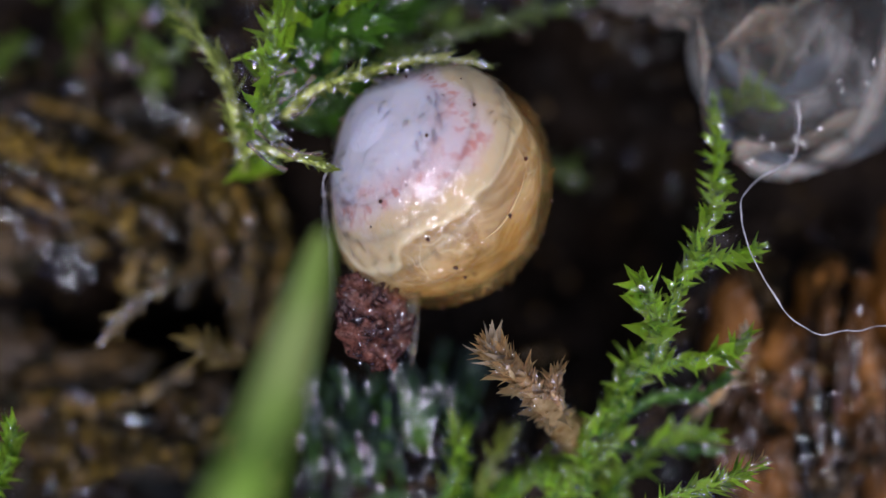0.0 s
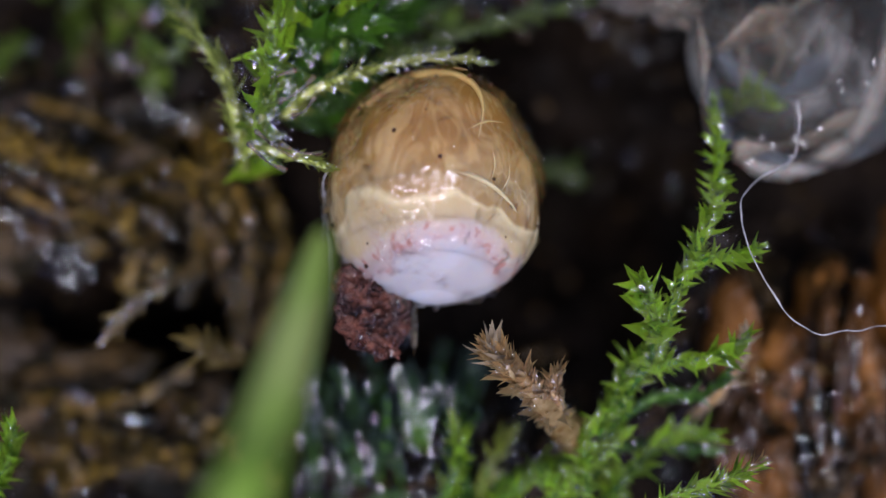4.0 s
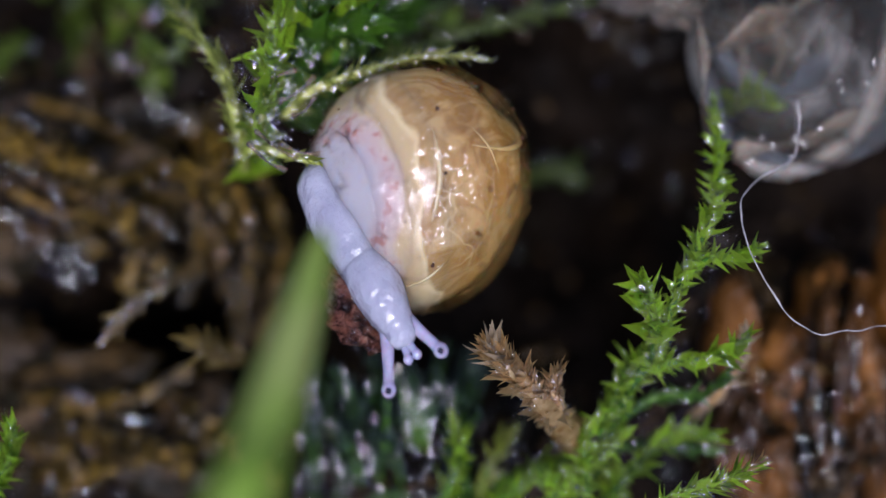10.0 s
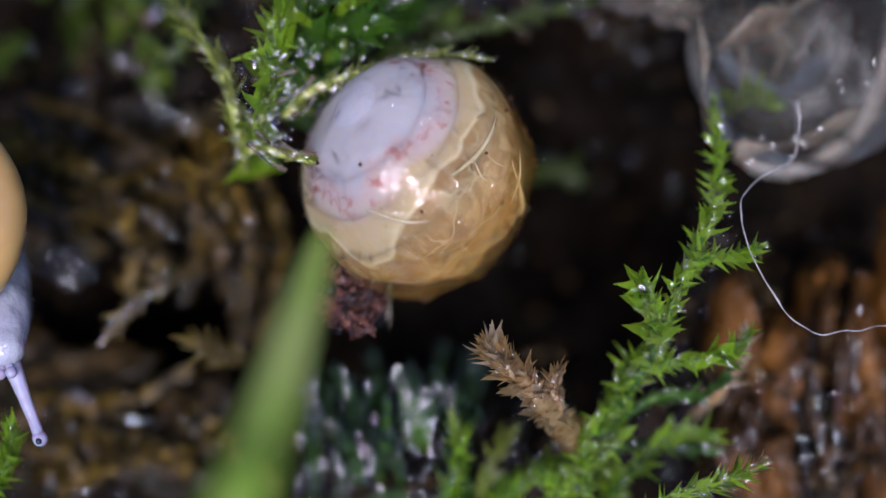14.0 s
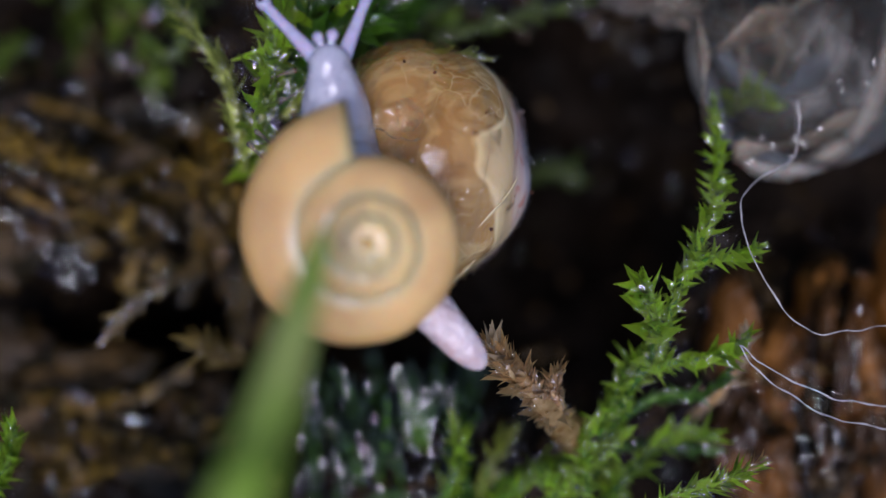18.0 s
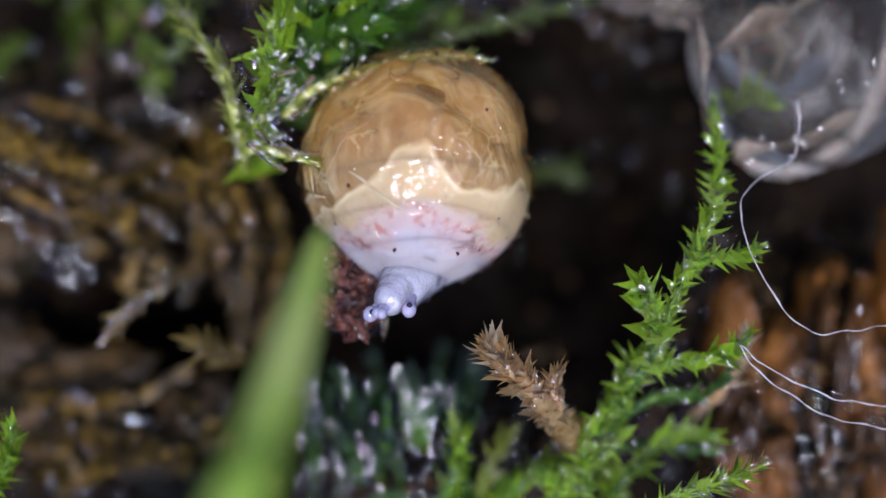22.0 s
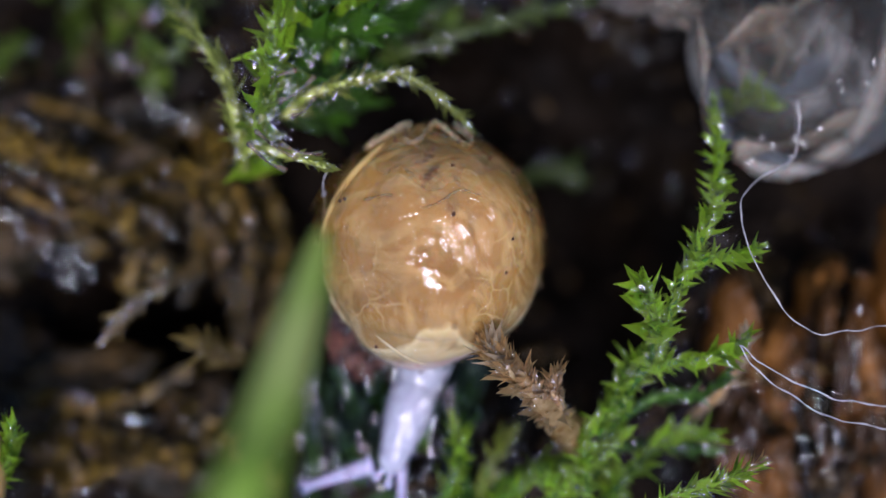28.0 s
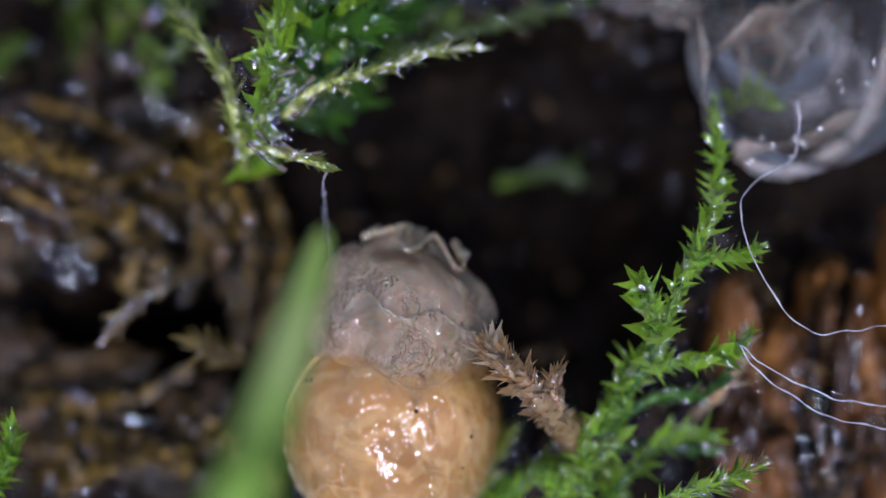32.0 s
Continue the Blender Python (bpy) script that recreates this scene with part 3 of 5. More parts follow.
    moss_shoot([(880, 330, -16), (930, 312, -14.5), (980, 304, -14), (1020, 312, -14)], 44, 8, 0.9, MOSS_SHADE, MOSS_SHADE, "moss shoot in shade, the shade put into its dark green", 26, 9)
    moss_shoot([(770, 920, -7), (800, 850, -5), (815, 800, -4), (805, 745, -4)], 38, 5.5, 1.0, MOSS, MOSS_DEEP, green, 27, 8)
    moss_shoot([(850, 930, -6), (890, 880, -4.5), (950, 850, -4), (1020, 830, -4)], 38, 5.5, 1.0, MOSS, MOSS_DEEP, green, 28, 8)
    moss_shoot([(930, 930, -6), (990, 870, -4.5), (1050, 820, -3.5), (1100, 770, -3)], 38, 5.5, 1.0, MOSS, MOSS_DEEP, green, 29, 8)
    moss_shoot([(860, 940, -7), (850, 880, -6), (870, 820, -5.5), (900, 770, -6)], 40, 7, 0.9, MOSS_OLIVE, MOSS_DEEP, "pale olive moss shoot with narrow leaves", 30, 8)
    moss_shoot([(1060, 900, -6), (1120, 830, -4.5), (1190, 770, -4), (1250, 770, -4)], 46, 6, 1.0, MOSS, MOSS_DEEP, green, 33, 8)
    moss_shoot([(1010, 930, -5), (1040, 870, -3.5), (1035, 800, -3), (1060, 730, -3)], 38, 5.5, 1.0, MOSS, MOSS_DEEP, green, 36, 8)
    moss_shoot([(1060, 770, -4), (1090, 700, -3), (1110, 650, -2.5), (1150, 610, -2)], 44, 5.5, 1.0, MOSS, MOSS_DEEP, green, 38, 8)
    moss_shoot([(1220, 740, -6), (1270, 700, -5), (1310, 640, -3.5), (1318, 598, -2.5)], 44, 6, 0.7, MOSS_TIP, MOSS_BROWN, "withered pale moss shoot beside the wood", 39, 8)
    # out-of-reach shoots deep in the bank
    rng = random.Random(5)
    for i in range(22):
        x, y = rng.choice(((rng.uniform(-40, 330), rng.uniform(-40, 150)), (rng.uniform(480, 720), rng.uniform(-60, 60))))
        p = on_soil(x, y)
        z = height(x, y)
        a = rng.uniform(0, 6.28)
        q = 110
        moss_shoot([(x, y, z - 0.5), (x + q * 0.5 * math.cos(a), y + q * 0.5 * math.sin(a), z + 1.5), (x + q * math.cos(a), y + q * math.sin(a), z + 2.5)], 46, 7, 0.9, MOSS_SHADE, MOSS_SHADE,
                   "moss shoot deep in the bank, shade put into its green", 100 + i, 7, True)
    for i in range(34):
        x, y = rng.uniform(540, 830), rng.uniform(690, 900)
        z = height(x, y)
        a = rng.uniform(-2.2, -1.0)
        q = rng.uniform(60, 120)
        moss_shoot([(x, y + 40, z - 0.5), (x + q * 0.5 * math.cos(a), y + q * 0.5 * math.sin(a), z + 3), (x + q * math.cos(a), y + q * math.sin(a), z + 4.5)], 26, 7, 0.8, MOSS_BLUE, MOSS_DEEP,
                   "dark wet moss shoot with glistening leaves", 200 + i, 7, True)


# ---- litter ----
def build_litter():
    rng = random.Random(11)
    kinds = leaf_kinds(LITTER)
    bm = bmesh.new()
    for _ in range(5200):
        x, y = rng.uniform(-150, 1720), rng.uniform(-120, 1000)
        h = height(x, y)
        if h < -16 and rng.random() < 0.93:
            continue
        p = on_soil(x, y, rng.uniform(0, 0.8))
        m = Matrix.Translation(p) @ Euler((rng.uniform(-0.6, 0.6), rng.uniform(-0.6, 0.5), rng.uniform(0, 6.28))).to_matrix().to_4x4() @ Matrix.Scale(rng.uniform(0.35, 1.3) / 1000, 4)
        add_mesh(bm, rng.choice(kinds), m)
    tagged(part("litter", bm, LITTER), "rotting brown leaf litter and moss scraps", "litter", kind="stuff")
    # dead stems
    sticks = (((-40, 240, -9.5), (60, 260, -8.5), (170, 320, -8.5), (300, 405, -9.5)), ((-30, 210, -10.5), (90, 290, -9.5), (130, 400, -10.5), (180, 440, -12.5)),
              ((20, 340, -9.5), (120, 380, -9.5), (220, 400, -10.5), (290, 450, -12.5)), ((60, 180, -12.5), (200, 230, -12.5), (330, 330, -12.5), (420, 450, -13.5)),
              ((400, 330, -11.5), (410, 430, -11.5), (430, 520, -12.5), (420, 620, -13.5)), ((330, 200, -13.5), (370, 330, -12.5), (350, 450, -12.5), (330, 520, -13.5)),
              ((470, 330, -11.5), (500, 430, -12.5), (480, 520, -13.5), (460, 600, -14.5)), ((40, 700, -10.5), (130, 720, -9.5), (250, 700, -10.5), (330, 660, -12.5)),
              ((30, 780, -10.5), (150, 770, -9.5), (260, 790, -9.5), (370, 850, -10.5)), ((100, 880, -10.5), (200, 820, -9.5), (330, 800, -9.5), (420, 780, -11.5)))
    for i, s in enumerate(sticks):
        line = soft_path([lay(*p) for p in s], 8)
        k = rng.uniform(8, 14)
        ob = part("dead_stem", tube(line, lambda t: size(k, -6) * (1 - 0.6 * t) * (1 + 0.2 * math.sin(t * 23)), 8, 0.7, 0.22, i), DEAD)
        tagged(ob, "rotting yellow-brown moss stem with old leaves", "dead stem", "dead stems")
        b2, r2 = bmesh.new(), random.Random(i)
        for m in leaf_spots(line, size(34, -6), size(2.6, -6), 0.8, r2):
            add_mesh(b2, r2.choice(leaf_kinds(MOSS_RUST)), m)
        tagged(part("leaves", b2, MOSS_RUST, ob), kind="stuff")
    # clods of rotten moss
    for i, (x, y, z, a, b, c) in enumerate(((60, 300, -13, 130, 80, 40), (190, 330, -13, 120, 60, 20), (30, 420, -13, 60, 80, 0), (110, 740, -12, 120, 70, 10), (260, 800, -12, 130, 60, -20),
                                            (150, 660, -13, 110, 40, 10), (420, 420, -13, 60, 110, 0), (500, 560, -15, 60, 70, 0), (330, 730, -13, 90, 50, 30), (965, 628, -9, 38, 20, 0),
                                            (20, 620, -14, 70, 60, 0))):
        bm = blob(size(a, z), size(b, z), size(35, z), 40, 0.5, i * 3.1)
        for v in bm.verts:
            v.co *= 1 + 0.16 * noise.noise(v.co * 1400) + 0.10 * noise.noise(v.co * 3300)
        ob = part("clod", bm, LITTER)
        ob.matrix_basis = Matrix.Translation(lay(x, y, z)) @ pose(0, 0, 0, 0, 0, c)
        tagged(ob, "wet yellow-brown clod of rotting moss", "clod", "clods of rotting moss")
    # slime strands among the leaves
    for i in range(6):
        x, y = rng.uniform(455, 545), rng.uniform(110, 290)
        a = rng.uniform(-0.8, 0.9)
        q = rng.uniform(20, 45)
        pts = [lay(x - q * math.cos(a), y - q * math.sin(a), -0.6), lay(x, y + rng.uniform(2, 9), -0.1), lay(x + q * math.cos(a), y + q * math.sin(a), -0.6)]
        ob = part("slime_strand", tube(soft_path(pts, 6), lambda t: size(2.4 + 5 * (2 * t - 1) ** 2), 8, 0.7, 0.1, i), SLIME)
        tagged(ob, "glistening strand of slime between moss leaves", "slime", "slime strands")
    bm = bmesh.new()
    for _ in range(150):
        x, y = rng.gauss(485, 32), rng.uniform(90, 295)
        film_patch(bm, lay(x, y, rng.uniform(-1.2, 0.3)), rng, size(rng.uniform(4, 9)))
    tagged(part("slime_films", bm, WATER), "glistening films of slime on moss leaves", "slime", kind="stuff")
    # dew on the dark moss: winding rows of beads along the leaf tips
    bm = bmesh.new()
    for _ in range(36):
        p = lay(rng.uniform(530, 810), rng.uniform(640, 840), rng.uniform(-6.0, -3.2))
        way, turn = rng.uniform(-2.1, -1.1), rng.uniform(-0.22, 0.22)
        for k in range(rng.choice((1, 2, 3, 5, 7, 9))):
            r = rng.uniform(0.10, 0.17) / 1000
            film_patch(bm, p, rng, r * 1.2, 0.1, 0.55)
            add_mesh(bm, BEAD, Matrix.Translation(p - Vector((0, 0, r * 0.4))) @ Matrix.Scale(r, 4))
            p = p + Vector((math.cos(way), math.sin(way), rng.uniform(-0.2, 0.2))) * rng.uniform(0.24, 0.36) / 1000
            way += turn
    tagged(part("dew", bm, WATER), "winding rows of dew beads on dark moss", "water", kind="stuff")
    # films and beads of water
    bm = bmesh.new()
    for _ in range(1500):
        x, y = rng.uniform(-30, 1600), rng.uniform(-20, 900)
        if height(x, y) < -17 or x > 1240 and y > 380 and rng.random() < 0.8:
            continue
        p = on_soil(x, y, rng.uniform(0.8, 2.4))
        for k in range(rng.choice((1, 1, 2, 3))):
            film_patch(bm, p + Vector((rng.uniform(-0.15, 0.15), -0.3 * k, 0)) / 1000, rng, rng.uniform(0.12, 0.26) / 1000, 0.2, 0.35)
        if rng.random() < 0.5:
            r = rng.uniform(0.07, 0.18) / 1000
            add_mesh(bm, BEAD, Matrix.Translation(p) @ Matrix.Scale(r, 4))
    for x, y, dx, dy, n in ((92, 320, 3, 14, 7), (40, 225, 16, 10, 4), (300, 208, 14, 6, 4), (372, 350, 4, 12, 4), (15, 380, 8, 14, 5), (80, 480, 14, 6, 5), (130, 460, 10, 8, 4), (305, 300, 6, 12, 3), (195, 385, 2, 12, 3),
                            (1438, 640, 2, 16, 14), (1480, 700, 0, 18, 9), (1510, 600, 2, 14, 4), (1345, 660, 2, 16, 4), (1420, 780, 2, 14, 6), (1042, 258, 4, 10, 3), (1065, 140, 3, 8, 3), (915, 455, 4, 8, 2), (1190, 320, 3, 10, 3), (1105, 270, 4, 6, 3),
                            (900, 160, 5, 12, 4), (120, 690, 12, 6, 4), (90, 860, 14, 4, 5), (230, 740, 10, 4, 3), (560, 560, 3, 10, 3), (1440, 400, 3, 8, 3), (1330, 760, 2, 12, 3)):
        for k in range(n):
            p = lay(x + dx * k, y + dy * k, -4.6) if x > 1300 and y > 550 else on_soil(x + dx * k, y + dy * k, rng.uniform(3.0, 4.6))
            for _ in range(2):
                film_patch(bm, p + Vector((rng.uniform(-0.15, 0.15), rng.uniform(-0.1, 0.1), 0)) / 1000, rng, (rng.uniform(0.08, 0.13) if 880 < x < 1210 else rng.uniform(0.11, 0.19) if x > 1300 else rng.uniform(0.16, 0.24)) / 1000, 0.16, 0.4)
    tagged(part("water_films", bm, WATER), "thin films and beads of water on litter and moss", "water", kind="stuff")


# ---- rotten wood on the right ----
def build_wood():
    rng = random.Random(4)
    for i, (x0, y0, x1, y1, w) in enumerate(((1290, 520, 1340, 900, 44), (1372, 600, 1385, 920, 38), (1440, 520, 1480, 930, 40), (1520, 560, 1560, 930, 36), (1585, 420, 1620, 900, 50))):
        z = -11.0 + 0.8 * (i % 2)
        line = soft_path([lay(x0 - 10, y0 - 40, z - 4), lay(x0, y0, z), lay((x0 + x1) / 2 + rng.uniform(-12, 12), (y0 + y1) / 2, z + 0.6), lay(x1, y1, z)], 26)
        ob = part("wood_splinter", tube(line, lambda t: size(w, z) * (0.55 + 0.5 * min(1, t * 2.2)) * (1 + 0.08 * math.sin(t * 40)), 22, 0.5, 0.0, i), BARK)
        for v in ob.data.vertices:
            v.co.z += 0.0007 * noise.noise(Vector((v.co.x * 1500, v.co.y * 220, i))) + 0.0003 * noise.noise(v.co * 2500)
            v.co.x += 0.0007 * noise.noise(Vector((v.co.x * 600, v.co.y * 500, i + 5)))
        tagged(ob, "wet orange-brown splinter of rotten wood", "rotten wood", "splinters of rotten wood")


def build_growth():
    """Rotten stems and rows of drops that hang on wood and clods."""
    rng = random.Random(21)
    bm = bmesh.new()
    for i in range(34):
        if i < 16:
            x, y, z, way = rng.uniform(1270, 1580), rng.uniform(430, 720), rng.uniform(-9.5, -7.0), rng.uniform(1.4, 1.75)
        elif i < 28:
            x, y, z, way = rng.uniform(-60, 400), rng.uniform(170, 400), rng.uniform(-12.5, -8.5), rng.uniform(-0.3, 2.0)
        else:
            x, y, z, way = rng.uniform(-40, 330), rng.uniform(640, 860), rng.uniform(-13, -10), rng.uniform(-1.3, 1.0)
        q = rng.uniform(100, 230) * (1.5 if i < 16 else 1)
        c, sn = math.cos(way), math.sin(way)
        pts = [lay(x, y, z - 3), lay(x + c * q * 0.35 + rng.uniform(-25, 25), y + sn * q * 0.35 + rng.uniform(-25, 25), z), lay(x + c * q * 0.7 + rng.uniform(-35, 35), y + sn * q * 0.7 + rng.uniform(-30, 30), z), lay(x + c * q, y + sn * q, z - 3)]
        line = soft_path(pts, 8)
        w = rng.uniform(7, 17) * 1.5 if i < 16 else rng.uniform(4, 9)
        ob = part("dead_stem", tube(line, lambda t: size(w, -8) * (1 - 0.5 * t) * (1 + 0.25 * math.sin(t * 19)), 8, 0.8, 0.25, i), BARK if i < 16 else DEAD)
        tagged(ob, "rotting orange-brown moss stem among wet debris", "dead stem", "dead stems")
        b2 = bmesh.new()
        r2 = random.Random(i)
        for m in leaf_spots(line, size(34, -8), size(40 if i < 16 else 3.2, -8), 0.8, r2):
            add_mesh(b2, r2.choice(leaf_kinds(MOSS_RUST)), m)
        tagged(part("leaves", b2, MOSS_RUST, ob), kind="stuff")
        for k in range(5):
            p = line[min(len(line) - 1, int((k + rng.random()) / 5 * len(line)))] + Vector((rng.uniform(-0.3, 0.3), 0, 0.5 + rng.uniform(0, 0.3))) / 1000
            film_patch(bm, p, rng, rng.uniform(0.12, 0.26) / 1000)
    tagged(part("drops", bm, WATER), "rows of water drops on rotten wood", "water", kind="stuff")


# ---- blade, hairs, husk ----
def build_blade():
    line = soft_path([lay(570, 408, 13), lay(560, 450, 13.5), lay(541, 515, 14.5), lay(503, 640, 16.5), lay(455, 790, 18.5), lay(402, 930, 20), lay(290, 1200, 12), lay(270, 1420, -9)], 10)
    ob = part("grass_blade", tube(line, lambda t: size(8 + 56 * min(1, t * 1.75) ** 0.75, 6) * (1 - 0.25 * t), 20, 0.5), BLADE)
    tagged(ob, "smooth pale green grass blade in front of the moss", "grass blade")


def hair(pts, r, label, name="hair_strand"):
    line = soft_path([lay(*p) for p in pts], 10)
    line = [p + Vector((noise.noise(p * 1100 + Vector((r, 0, 0))), noise.noise(p * 1100 + Vector((0, 9, r))), 0)) * size(5) for p in line]
    return tagged(part(name, tube(line, lambda t: size(r) * (0.40 + 0.10 * math.sin(t * 31) + 0.1 * math.sin(t * 77)), 6, 1, 0.3, 3), HAIR), label, "hair", "hair strands")


def build_hairs():
    # The first three points draw a glint line of the empty shell as hair.
    hair([(1412, 180, -1.2), (1415, 230, -1.0), (1400, 280, -1.2), (1345, 315, -1), (1312, 360, -0.5), (1320, 420, 0), (1345, 480, 0), (1385, 545, 0), (1435, 588, 0), (1500, 588, 0), (1600, 570, -0.5)], 3.2,
         "thin pale hair curling down over the moss, its upper end a drawn glint of the shell")


def build_slime_line():
    ob = hair([(578, 298, -0.2), (572, 330, -1), (574, 370, -3), (578, 420, -6), (584, 500, -11), (588, 560, -16)], 5, "slime thread hanging from a moss tip", "slime_thread")
    for x, y, z in ((573, 340, -1.3), (574, 368, -2.9), (578, 405, -5.2)):
        part("droplet", blob(size(6), size(10), size(6), 12, at=lay(x, y, z)), WATER, ob)


def build_husk():
    root = new("empty_snail_shell")
    root.matrix_basis = Matrix.Translation(lay(1418, 114, -7))
    tagged(root, "empty grey translucent snail shell hanging on the moss", "snail shell")
    R = size(196, -7)
    ob = part("dome", lathe(0, 128, lambda u, v: R * (1 + 0.06 * math.sin(v + 1)), 28, 56, 0.12, 3), HUSK, root)
    ob.matrix_basis = Matrix.Rotation(radians(-72), 4, "Z") @ Matrix.Rotation(radians(-35), 4, "Y")
    b = part("inner_whorl", lathe(0, 110, lambda u, v: R * 0.62, 20, 40, 0.15, 7), HUSK, root, "milky inner whorl")
    b.matrix_basis = Matrix.Translation((-R * 0.15, R * 0.35, -R * 0.2)) @ Matrix.Rotation(radians(-100), 4, "Z")
    line = [p - root.matrix_basis.translation for p in soft_path([lay(x, y, -6.5) for x, y in ((1296, 236), (1322, 286), (1375, 304), (1445, 288), (1508, 244), (1548, 180), (1572, 100), (1590, 10))], 9)]
    part("lip", tube(line, lambda t: size(9 + 17 * min(1, t * 2)), 10, 0.6, 0.15, 2), HUSK_LIP, root, "thick pale lip of the shell")
    for pts, w in ((((1238, 40), (1246, 110), (1244, 170), (1262, 250)), 12), (((1312, -20), (1306, 50), (1316, 110), (1302, 190)), 9), (((1460, -30), (1400, 20), (1330, 50), (1250, 100)), 34), (((1392, -20), (1372, 40), (1384, 90), (1366, 140)), 8),
                   (((1300, 268), (1360, 262), (1440, 246), (1520, 196)), 26)):
        line = [p - root.matrix_basis.translation for p in soft_path([lay(x, y, -5.0) for x, y in pts], 9)]
        part("skin_fold", tube(line, lambda t: size(w) * (0.6 + 0.4 * math.sin(t * 9 + w)), 12, 0.3, 0.2, 4), SKIN, root, "brownish fold of dried skin")
    bm = bmesh.new()
    rng = random.Random(17)
    for x, y, n in ((1412, 185, 3), (1414, 215, 4), (1408, 245, 4), (1398, 280, 4), (1350, 245, 2), (1370, 262, 3), (1430, 255, 4), (1450, 235, 3), (1330, 285, 3), (1290, 215, 3), (1282, 195, 2), (1490, 150, 3), (1540, 150, 3), (1556, 110, 3), (1520, 70, 3)):
        for _ in range(n):
            film_patch(bm, lay(x + rng.uniform(-6, 6), y + rng.uniform(-12, 12), rng.uniform(-2.8, -1.8)) - root.matrix_basis.translation, rng, size(rng.uniform(4, 8)))
    tagged(part("moisture", bm, WATER, root), kind="stuff")
    # the torn brownish skin beside it
    bm = bmesh.new()
    n = 26
    g = [[bm.verts.new(lay(1060 + 260 * i / n + 14 * noise.noise(Vector((i * 0.4, j * 0.4, 2))), -40 + (60 + 75 * (i / n) ** 1.5 + 25 * noise.noise(Vector((i * 0.3, 1, 1)))) * j / n, -7 + 1.6 * noise.noise(Vector((i * 0.25, j * 0.25, 0))))) for j in range(n + 1)] for i in range(n + 1)]
    for i in range(n):
        for j in range(n):
            bm.faces.new((g[i][j], g[i][j + 1], g[i + 1][j + 1], g[i + 1][j]))
    bmesh.ops.solidify(bm, geom=bm.faces, thickness=0.00015)
    tagged(part("torn_skin", bm, SKIN), "torn brownish skin of dried slime", "slime skin")


